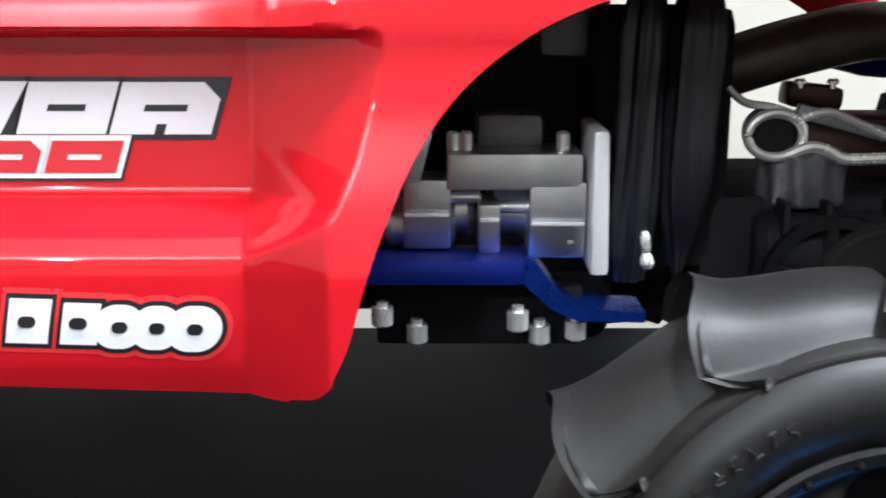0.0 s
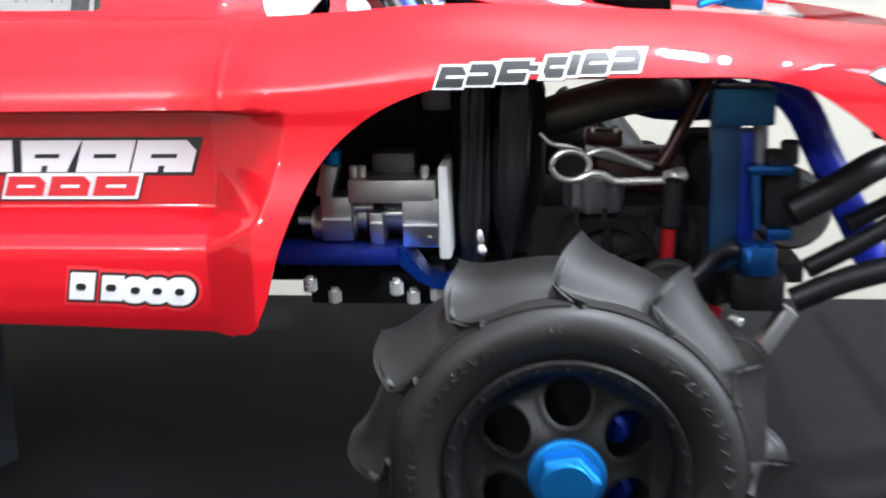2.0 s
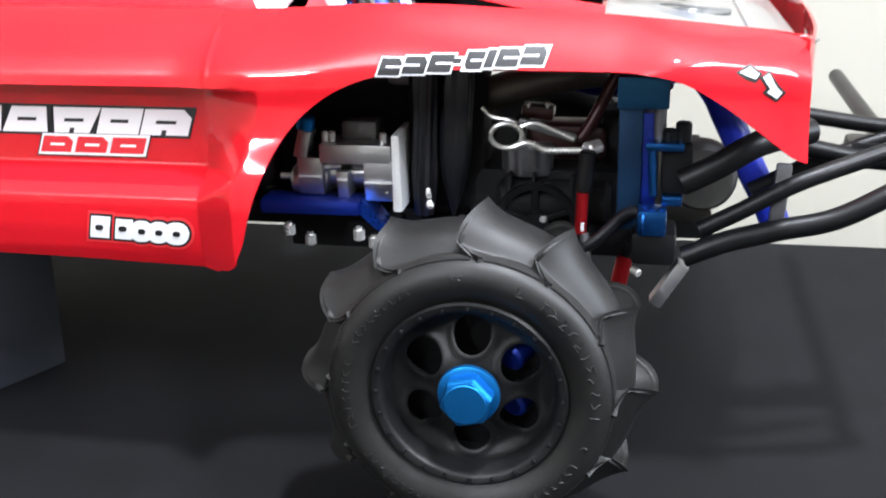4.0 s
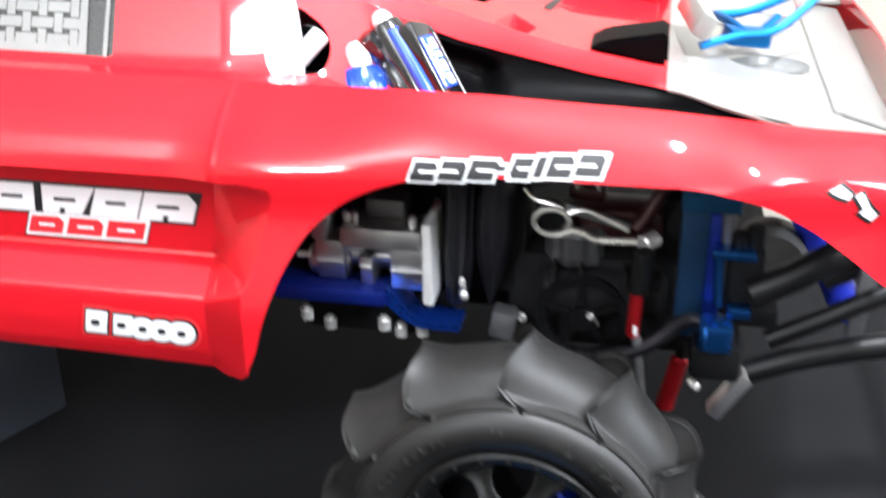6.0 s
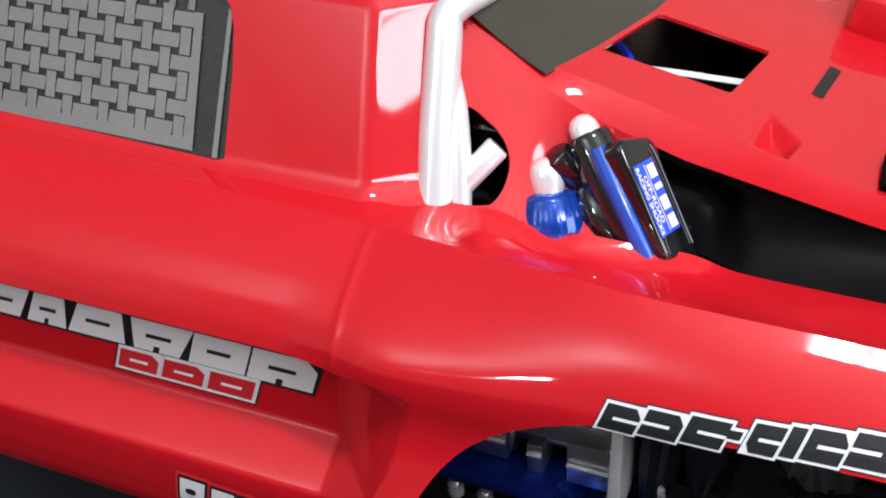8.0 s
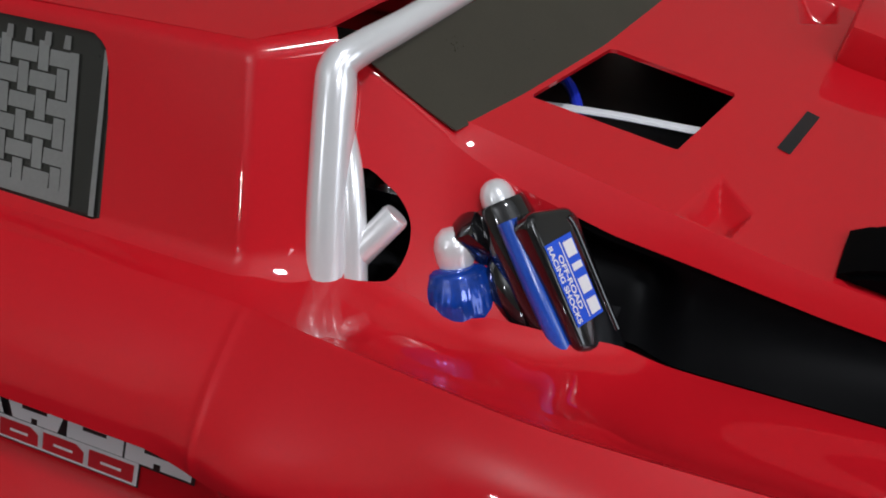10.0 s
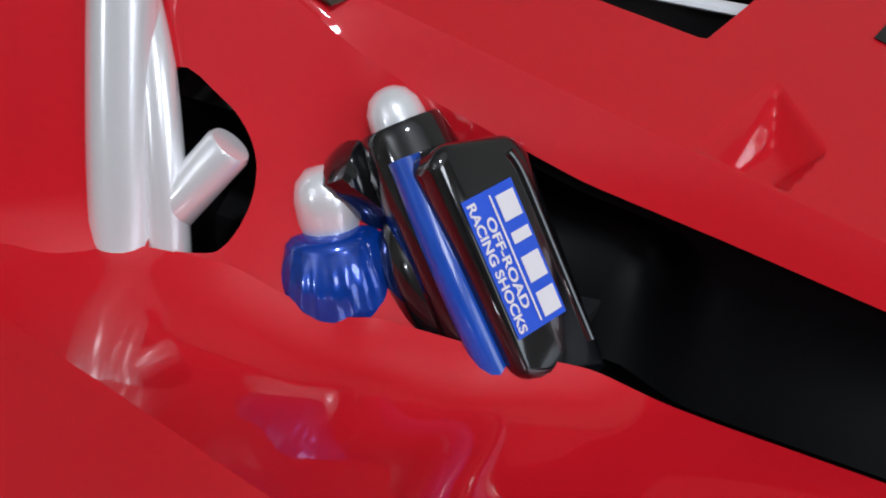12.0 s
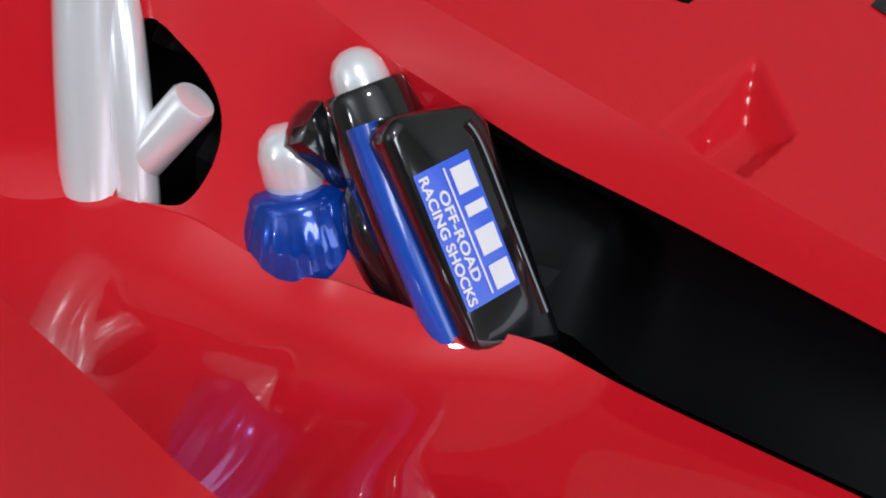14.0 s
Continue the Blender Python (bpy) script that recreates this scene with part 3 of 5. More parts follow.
def skirt_logo():
    """Two slanted bars and three discs, white with a black edge and a red halo, on the lower skirt."""
    cx, cz, half = -143.0, 95.2, 23.0
    tilt = lambda x, z, off: on_side(x, z - 0.03 * (x - cx), off)
    shapes = [slanted(-164.4, cz - 4.6, 8.4, 9.4, 0.2), slanted(-153.6, cz - 4.6, 7.4, 8.8, 0.2), pill(-141.4, cz - 0.6, 5.2, 4.7), pill(-134.0, cz - 0.6, 5.2, 4.7), pill(-126.4, cz - 0.6, 5.6, 4.9)]

    def grown(poly, g):
        mx, mz = sum(p[0] for p in poly) / len(poly), sum(p[1] for p in poly) / len(poly)
        wx, wz = max(abs(p[0] - mx) for p in poly), max(abs(p[1] - mz) for p in poly)
        return [(mx + (x - mx) * (wx + g) / wx, mz + (z - mz) * (wz + g) / wz) for x, z in poly]
    for grow, off, mat, kind in ((2.1, 0.2, HALO_INK, "skirt_logo"), (1.0, 0.4, BLACK_INK, "skirt_logo_outline"), (0.0, 0.6, WHITE_INK, "skirt_logo_shape")):
        bm = bmesh.new()
        for k, poly in enumerate(shapes):
            decal(bm, grown(poly, grow), tilt, off + 0.012 * k, cut=3.0)
        part(kind, bm, mat, body, "white shaped logo with black edge and red halo on the skirt" if kind == "skirt_logo" else "", smooth=0)
    for x, z, rx in ((-159.6, cz, 1.8), (-149.4, cz, 1.8), (-141.2, cz - 0.6, 1.6), (-133.8, cz - 0.6, 1.6), (-126.2, cz - 0.6, 1.6)):
        part("skirt_logo_dot", decal(bmesh.new(), pill(x, z, rx, 1.2), tilt, 0.85), BLACK_INK, body, smooth=0)


def pill(cx, cz, rx, rz, n=36):
    """A slanted bar with rounded ends."""
    pts = []
    for k in range(n):
        a = 2 * math.pi * k / n
        c, s = math.cos(a), math.sin(a)
        pts.append((cx + math.copysign(rx - rz, c) + rz * c + 0.18 * rz * s, cz + rz * s))
    return pts


def fender_logo():
    blocks, x = [], -40.4
    for w, k in ((8.3, 3), (8.6, 3), (8.8, 0), (3.0, 0), (6.6, 4), (3.2, 0), (8.2, 3), (8.8, 3)):
        blocks.append((x, 159.9 + 0.075 * (x + 40), w, 6.0, 0.34, k))
        x += w + 0.9
    blocks = [(bx, bz if k != 3 else bz + 2.2, bw, bh if k != 3 else 1.8, bl, bk) for k, (bx, bz, bw, bh, bl, bk) in enumerate(blocks)]
    slits = [(n, 0.0 if n % 2 else 0.3, 0.44, 0.7, 0.12) for n in (0, 1, 2, 4, 6, 7)]
    sticker("fender_logo", blocks, on_side, [(0.95, 0.25, BLACK_INK, "fender_logo_rim"), (0.65, 0.4, WHITE_INK, "fender_logo_edge"), (0.0, 0.6, BLACK_INK, "fender_logo_block")],
            "black block logo with white edge over the wheel arch", WHITE_INK, slits)
    rows = (([(91.6, 161.2), (95.4, 162.6), (98.8, 160.0), (97.6, 158.4), (94.6, 159.6)], [(90.2, 161.2), (95.4, 163.9), (100.2, 160.2), (97.8, 157.0), (94.2, 158.4)]),
            ([(100.2, 159.0), (102.4, 160.0), (105.4, 155.2), (107.6, 153.2), (105.8, 151.0), (102.0, 153.6), (103.2, 154.6)], [(99.0, 158.8), (102.6, 161.2), (106.4, 155.8), (109.2, 153.2), (105.8, 149.6), (100.4, 153.4), (101.8, 155.0)]))
    for white, black in rows:
        part("tail_logo_rim", decal(bmesh.new(), black, on_side, 0.25), BLACK_INK, body, smooth=0)
        part("tail_logo_block", decal(bmesh.new(), white, on_side, 0.5), WHITE_INK, body, "small white block logo on the tail", smooth=0)


door_logo()
skirt_logo()
fender_logo()


# window glass with the printed net
def door_window():
    def lay(x, z, off):
        p = Vector(cab(x, z))
        return p + Vector((0, -0.857, 0.514)) * (off - 1.6)
    bm = bmesh.new()
    decal(bm, [(-340, 182), (-159, 181), (-162, 216), (-166, 224.5), (-340, 224.5)], lay, 0.0, cut=20)
    win = part("door_window", bm, WINDOW_DARK, body, "dark smoked side window with a printed window net", smooth=0)
    # basket weave: at each crossing one of the two straps lies on top
    px, pz, w = 6.6, 5.4, 3.5
    lean = 0.09
    for i in range(24):
        up, level = bmesh.new(), bmesh.new()
        for j in range(6):
            x, z = -179.0 - i * px, 188.0 + j * pz
            x -= lean * (z - 186)
            if (i + j) % 2:
                hx = px - w / 2 - 0.35
                decal(level, [(x - hx, z - w / 2), (x + hx, z - w / 2), (x + hx, z + w / 2), (x - hx, z + w / 2)], lay, 0.4, cut=40)
            else:
                hz = pz - w / 2 - 0.35 if j < 5 else pz * 0.6
                decal(up, [(x - w / 2 + lean * hz, z - hz), (x + w / 2 + lean * hz, z - hz), (x + w / 2 - lean * hz, z + hz), (x - w / 2 - lean * hz, z + hz)], lay, 0.45, cut=40)
        part("net_strap_upright", up, NET_GREY, win, smooth=0)
        part("net_strap_level", level, NET_GREY, win, smooth=0)
    bm = bmesh.new()
    decal(bm, [(-340, 184.2), (-173.4, 183.6), (-173.6, 186.4), (-340, 187.0)], lay, 0.55, cut=30)
    part("net_hem", bm, NET_GREY, win, smooth=0)
    bm = bmesh.new()
    decal(bm, [(-177.0, 186.4), (-173.6, 186.4), (-176.4, 217), (-179.2, 217)], lay, 0.6, cut=30)
    part("net_hem", bm, NET_GREY, win, smooth=0)
    bm = bmesh.new()
    decal(bm, [(-166.6, 183), (-164.8, 183), (-167.0, 219), (-168.4, 219)], lay, 0.7, cut=30)
    part("window_bar", bm, NET_GREY, win, smooth=0)
    # short pale tags over the net
    for i in range(22):
        x = -182.0 - i * 6.6
        part("net_tag", decal(bmesh.new(), [(x, 217.4), (x + 2.4, 217.4), (x + 2.2, 220.4), (x + 0.2, 220.4)], lay, 0.5, cut=30), PALE_PLASTIC, win, smooth=0)


door_window()


def roll_bar():
    bm = bmesh.new()
    add_tube(bm, [(-100.6, 29.6, 167), (-101.6, 32.2, 173), (-103.8, 41, 191), (-106.2, 53, 213.5), (-106.8, 57, 219.6), (-104.6, 62, 221.8), (-99.6, 80, 222.2), (-95, 104, 222), (-92.5, 130, 221.5), (-92, 160, 221)], [5.5, 5.5, 5.4, 5.2, 4.8, 4.2, 3.8, 3.8, 3.8, 3.8], 22, 6)
    bar = part("roll_bar", bm, SILVER, body, "silver painted roll bar tube")
    bm = bmesh.new()
    add_tube(bm, [(-94.0, 32.0, 167), (-95.0, 34.8, 173.5), (-97.2, 41.0, 187), (-100.2, 47.0, 198), (-103.4, 51.6, 206), (-105.2, 54.0, 212)], [3.4, 3.3, 3.2, 3.0, 2.4, 1.0], 16, 5)
    part("roll_bar_gusset", bm, SILVER, body)
    bm = bmesh.new()
    m, n = along((-97, 38.0, 178.6), (-87.8, 45.8, 189.4))
    lathe(bm, [(0, 0), (3.6, 0), (3.6, n - 0.7), (3.2, n), (0, n + 0.1)], m, 28)
    part("brace_tube", bm, SILVER, body, "short silver brace tube end")
    # black box behind the opening beside the bar, standing in for its shade
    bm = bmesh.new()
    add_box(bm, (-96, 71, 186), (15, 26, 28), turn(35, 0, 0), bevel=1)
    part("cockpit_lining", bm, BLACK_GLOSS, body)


roll_bar()


def rear_window():
    top_x = curve([(60, -104.5), (64, -103.4), (82, -97), (104, -92), (130, -89.5), (210, -89)], 6)

    def glass(u, v):
        y = 65.2 + 146 * v
        x0 = deck_front(y) + 0.3
        x1 = top_x(y - 1)
        return (x0 + (x1 - x0) * u, y - 1.0 * u, deck(x0) - 0.3 + (219.6 - deck(x0)) * u - 0.8 * math.sin(math.pi * u))
    bm = sheet(steps(0, 1, 0.1), steps(0, 1, 0.025), glass, None, 0.5, into=(1, 0, 1))
    part("rear_window", bm, OLIVE, body, "smoked olive rear window panel")


rear_window()


def scale_shocks():
    # stubby shock with a ribbed blue cap
    ax = Vector((-72.4, 46.2, 166.5)), Vector((-75.4, 50.0, 182))
    m, n = along(*ax)
    bm = bmesh.new()
    barrel = curve([(-9, 10.6), (-4, 10.9), (0, 10.8), (4, 10.1), (7, 8.9), (9.6, 7.4)], 3)
    lathe(bm, [(0, -9)] + [(barrel(h), h) for h in steps(-9, 9.6, 0.6)] + [(6.4, 10.4), (5.0, 10.7), (0, 10.7)], m, 208)
    inv = m.inverted()
    for v in bm.verts:
        p = inv @ v.co
        if math.hypot(p.x, p.y) > 7.0:
            k = 1 + 0.006 * (1 - ease(6, 9.4, p.z)) * ease(-3, 3, p.z) * math.cos(26 * math.atan2(p.y, p.x))
            v.co = m @ Vector((p.x * k, p.y * k, p.z))
    part("shock_spring_cap", bm, BLUE_PAINT, body, "glossy blue fluted shock cap")
    bm = bmesh.new()
    lathe(bm, [(0, 10), (4.6, 10), (4.9, 12), (4.9, 15.4), (4.2, 17.8), (2.6, 19.4), (0, 19.9)], m, 24)
    part("shock_ball", bm, SILVER, body, "silver painted shock end")
    # tall shock with a blue stripe
    a, b = Vector((-46.6, 46.8, 162.4)), Vector((-66.4, 58.6, 189.5))
    m, n = along(a, b)
    bm = bmesh.new()
    lathe(bm, [(0, -3), (7.2, -3), (7.2, n - 5), (6.6, n - 1), (6.4, n + 0.2), (6.0, n + 0.8), (0, n + 1.0)], m, 28)
    shift = Matrix.Translation((-5.4, -0.6, -1.0))
    lathe(bm, [(0, 1), (5.4, 1), (6.6, 6), (6.6, 15), (5.2, 20), (2.8, 23), (0, 23.6)], shift @ m, 24)
    part("shock_body", bm, BLACK_GLOSS, body, "glossy black moulded shock body")
    bm = bmesh.new()
    m2, n2 = along(b, b + (b - a))
    lathe(bm, [(0, -2.0), (4.0, -2.4), (4.2, -0.6), (4.3, 1.6), (4.0, 3.6), (3.0, 5.4), (1.6, 6.3), (0, 6.6)], m2, 24)
    part("shock_ball", bm, SILVER, body, "silver painted shock end")
    bm = bmesh.new()
    d = (b - a).normalized()
    side = Vector((0.18, -0.86, 0.5)).normalized()
    add_tube(bm, [a - d * 8 + side * 4.6 + Vector((1.4, 0, 0)), a + d * 14 + side * 6.4 + Vector((1.4, 0, 0)), b - d * 3.4 + side * 5.8 + Vector((1.4, 0, 0))], 2.7, 14, 4)
    part("blue_stripe", bm, BLUE_SHAFT, body, "blue painted shock shaft")
    bm = bmesh.new()
    add_box(bm, (-69.5, 53.5, 181), (8, 9, 16), turn(20, -34, 0), bevel=3)
    part("shock_neck", bm, BLACK_GLOSS, body)
    # reservoir with the label
    mid = Vector((-44.6, 50.3, 179.3))
    d, wide = Vector((-10.3, 5.0, 16.5)).normalized(), Vector((3.6, 8.0, -1.7)).normalized()
    wide = (wide - d * wide.dot(d)).normalized()
    face = wide.cross(d)
    face = face if face.y < 0 else -face
    rot_ = Matrix((wide, d, wide.cross(d))).transposed().to_4x4()
    bm = bmesh.new()
    outline = [(-6.0, -15.6), (-3.5, -17.0), (8.4, -22.0), (9.8, 12.5), (8.2, 15.6), (-3.2, 18.6), (-6.0, 16.8)]
    front = [bm.verts.new(mid + wide * w + d * v - face * 0.05) for w, v in outline]
    back = [bm.verts.new(mid + wide * w * 1.04 + d * v - face * 9.0) for w, v in outline]
    bm.faces.new(front), bm.faces.new(back[::-1])
    for k in range(len(outline)):
        j = (k + 1) % len(outline)
        bm.faces.new((front[k], back[k], back[j], front[j]))
    bmesh.ops.recalc_face_normals(bm, faces=bm.faces[:])
    bmesh.ops.bevel(bm, geom=bm.edges[:], offset=1.7, segments=4, affect="EDGES", profile=0.5)
    res = part("shock_reservoir", bm, BLACK_GLOSS, body, "glossy black moulded shock reservoir", smooth=60)
    for w, off, r in ((7.0, -0.5, 1.0), (8.2, -3.6, 1.0)):
        bm = bmesh.new()
        e = mid + wide * w + face * off
        add_tube(bm, [e - d * (16.5 + off), e, e + d * 10, e - wide * 0.8 + d * 13.5], r, 12, 4)
        part("reservoir_ridge", bm, BLACK_GLOSS, res)

    # label: blue plate, a row of large white bars, a line and two rows of small white bars
    def lay(u, v, off):
        """u along the label from its top end, v across it."""
        return mid + d * (10.3 - u * 0.84) + wide * v * 0.88 + face * off

    bm = bmesh.new()
    decal(bm, [(0, -5.2), (24.5, -5.2), (24.5, 5.2), (0, 5.2)], lay, 0.25, cut=50)
    plate = part("label_plate", bm, BLUE_INK, res, "blue label with white bars", smooth=0)
    bars = [(u, 0.9, w, 3.7) for u, w in ((1.6, 4.6), (8.2, 2.0), (12.6, 4.6), (19.0, 4.4))] + [(1.0, -0.2, 22.5, 0.35)]
    for u, v, w, h in bars:
        part("label_bar", decal(bmesh.new(), [(u, v), (u + w, v), (u + w, v + h), (u, v + h)], lay, 0.45, cut=50), WHITE_INK, res, smooth=0)
    lettering("OFF-ROAD", 4.2, 20.4, -2.5, 1.75, lay, res)
    lettering("RACING SHOCKS", 0.9, 23.8, -4.75, 1.75, lay, res)


def lettering(words, u0, u1, v0, height, lay, parent):
    """Printed words from u0 to u1 on the line v0, in the built-in font."""
    cu = bpy.data.curves.new("words", "FONT")
    cu.body, cu.offset = words, 0.03
    ob = bpy.data.objects.new("words", cu)
    scene.collection.objects.link(ob)
    bpy.context.view_layer.update()
    me = bpy.data.meshes.new_from_object(ob.evaluated_get(bpy.context.evaluated_depsgraph_get()))
    bm = bmesh.new()
    bm.from_mesh(me)
    bpy.data.objects.remove(ob)
    bpy.data.curves.remove(cu)
    bpy.data.meshes.remove(me)
    xs, ys = [v.co.x for v in bm.verts], [v.co.y for v in bm.verts]
    for v in bm.verts:
        u = u0 + (u1 - u0) * (v.co.x - min(xs)) / (max(xs) - min(xs))
        v.co = lay(u, v0 + height * (v.co.y - min(ys)) / (max(ys) - min(ys)), 0.45)
    part("lettering", bm, WHITE_INK, parent, 'white printed words "' + words + '"', smooth=0)


scale_shocks()


def bed_panels():
    def bed_wall(x, s):
        # set back behind the moulded reservoir
        back = 1.2 + 11 * (1 - ease(-33, -19, x)) * math.sin(math.pi * min(1.0, 0.12 + s))
        return Vector(wall_place(x, s)) + Vector((0, back, -0.6))
    bm = sheet(steps(-60, 84, 3), steps(0, 1, 1 / 12), bed_wall, None, 1.0, into=(0, -1, 0))
    part("bed_side_panel", bm, BLACK_SATIN, body, "black painted bed side panel")
    part("bed_side_panel", mirrored_copy(lambda: sheet(steps(-60, 84, 3), steps(0, 1, 1 / 6), bed_wall, None, 1.0, into=(0, -1, 0))), BLACK_SATIN, body)
    # pearl tail panel, from the deck's end down to the tail
    def tail(x, y):
        return (x, y, deck(40) - 0.6 - 0.10 * (x - 40) - 0.0004 * (x - 40) ** 2)

    fold = curve([(36, 86), (51.5, 79), (97, 50), (122, 38)], 6)

    def tail_side(x, s):
        (y1, z1), (yv, zv) = brow(x), valley(x)
        k = ease(70, 90, x)
        y1, z1 = y1 + (yv - y1) * k, z1 + (zv + 0.8 - z1) * k
        y0 = fold(x)
        return (x, y0 + (y1 - y0) * s, tail(x, y0)[2] + (z1 - tail(x, y0)[2]) * s ** 0.8)
    ovals = [((79, 101), (16, 12)), ((79, 2 * MID - 101), (16, 12))]

    def inside(x, y):
        f = [1 - math.hypot((x - cx) / rx, (y - cy) / ry) for (cx, cy), (rx, ry) in ovals]
        slot = 1 - max(abs(x - 66) / 9, abs(y - MID) / 16)
        return max(max(f) * 9, slot * 9, fold(x) - y, y - 2 * MID + fold(x))
    bm = sheet(steps(40, 102, 1.4), steps(46, 2 * MID - 46, 1.6), tail, inside, 1.2, into=(0, 0, 1))
    panel = part("tail_panel", bm, PEARL, body, "pearl white painted tail panel with oval recesses")
    for side_ in (0, 1):
        bm = sheet(steps(40, 122, 3), steps(0, 1, 0.125), tail_side, None, 1.0, into=(0, -1, 1))
        part("tail_panel_flank", mirrored_copy(lambda: bm.copy()) if side_ else bm, PEARL, panel)
    for (cx, cy), (rx, ry) in ovals:
        bm = bmesh.new()
        lathe(bm, [(0, -4.5), (0.8, -3.6), (0.98, -1.6), (1.02, -0.6)], Matrix.Translation((cx, cy, tail(cx, cy)[2])) @ Matrix.Diagonal((rx, ry, 1, 1)), 36)
        part("oval_recess", bm, NET_GREY, panel)
    for s_ in (-1, 1):
        bm = bmesh.new()
        add_tube(bm, [(102, MID + s_ * (MID - 50), tail(102, 0)[2] + 0.6), (122, MID + s_ * (MID - 40), tail(122, 0)[2] + 0.6)], 1.6, 10, 3)
        part("tail_rib", bm, PEARL, panel)
    bm = bmesh.new()
    add_box(bm, (101.5, MID, tail(101, 0)[2] + 0.2), (5, 2 * MID - 98, 2.6), bevel=1.1)
    part("tail_crossbar", bm, PEARL, panel)
    bm = sheet(steps(103, 121, 3), steps(44, 2 * MID - 44, 8), lambda x, y: (x, y, tail(x, y)[2] - 1.6), None, 1.0, into=(0, 0, 1))
    part("tail_vent", bm, NET_GREY, panel, "dull grey recessed tail vent panel")
    # black fins at the deck's rear corners
    for y0, h in ((70.5, 15), (205.5, 15)):
        s = 1 if y0 < MID else -1
        bm = bmesh.new()
        pts = [(9, deck(9) + 0.2), (16, deck(16) + 5), (39.5, deck(39) + 13), (40, deck(40) + 0.4), (25, deck(25) + 0.2)]
        front = [bm.verts.new((x, y0, z)) for x, z in pts]
        back = [bm.verts.new((x, y0 + 20 * s, z + 1)) for x, z in pts]
        bm.faces.new(front), bm.faces.new(back[::-1])
        for k in range(len(pts)):
            j = (k + 1) % len(pts)
            bm.faces.new((front[k], back[k], back[j], front[j]))
        bmesh.ops.recalc_face_normals(bm, faces=bm.faces[:])
        bmesh.ops.bevel(bm, geom=bm.edges[:], offset=1.5, segments=2, affect="EDGES")
        part("deck_fin", bm, BLACK_SATIN, body, "glossy black fin at the deck's rear corner")
    # grey mark on the deck
    bm = bmesh.new()
    decal(bm, [(-12.8, 114), (-9.2, 113.4), (-6.0, 136.6), (-9.6, 137.2)], lambda u, v, off: Vector((u, v, deck(u) + off)), 0.3, cut=40)
    part("deck_mark", bm, BLACK_INK, body, smooth=0)
    # blue clip standing in the tail slot
    bm = bmesh.new()
    add_tube(bm, [(52, 92, 178), (66, 98, 181), (80, 104, 182), (92, 112, 190), (100, 118, 198)], 1.7, 10, 5)
    clip = part("rear_strut", bm, NUT_BLUE, truck, "blue anodised rear strut with arms")
    for pts in ([(58, 128, 182), (72, 132, 183), (90, 138, 190), (100, 142, 197)], [(58, 128, 182), (64, 112, 183), (70, 100, 181)], [(60, 96, 180), (74, 120, 176), (84, 136, 180)]):
        bm = bmesh.new()
        add_tube(bm, pts, 1.8, 10, 5)
        part("strut_arm", bm, NUT_BLUE, clip)
    bm = bmesh.new()
    add_box(bm, (70, 106, 179), (18, 10, 7), turn(0, 8, 20), bevel=1.5)
    part("strut_block", bm, NUT_BLUE, clip)
    bm = bmesh.new()
    add_box(bm, (50, 112, 186), (7, 46, 10), turn(0, 30, 8), bevel=2)
    part("strut_saddle", bm, NET_GREY, clip)


bed_panels()

# ---- wheels ----
HUB = 51.7


def axle(y):
    """A frame on the wheel's axis at y whose z points outwards, to the near side."""
    return Matrix.Translation((0, y, HUB)) @ turn(90, 0, 0)


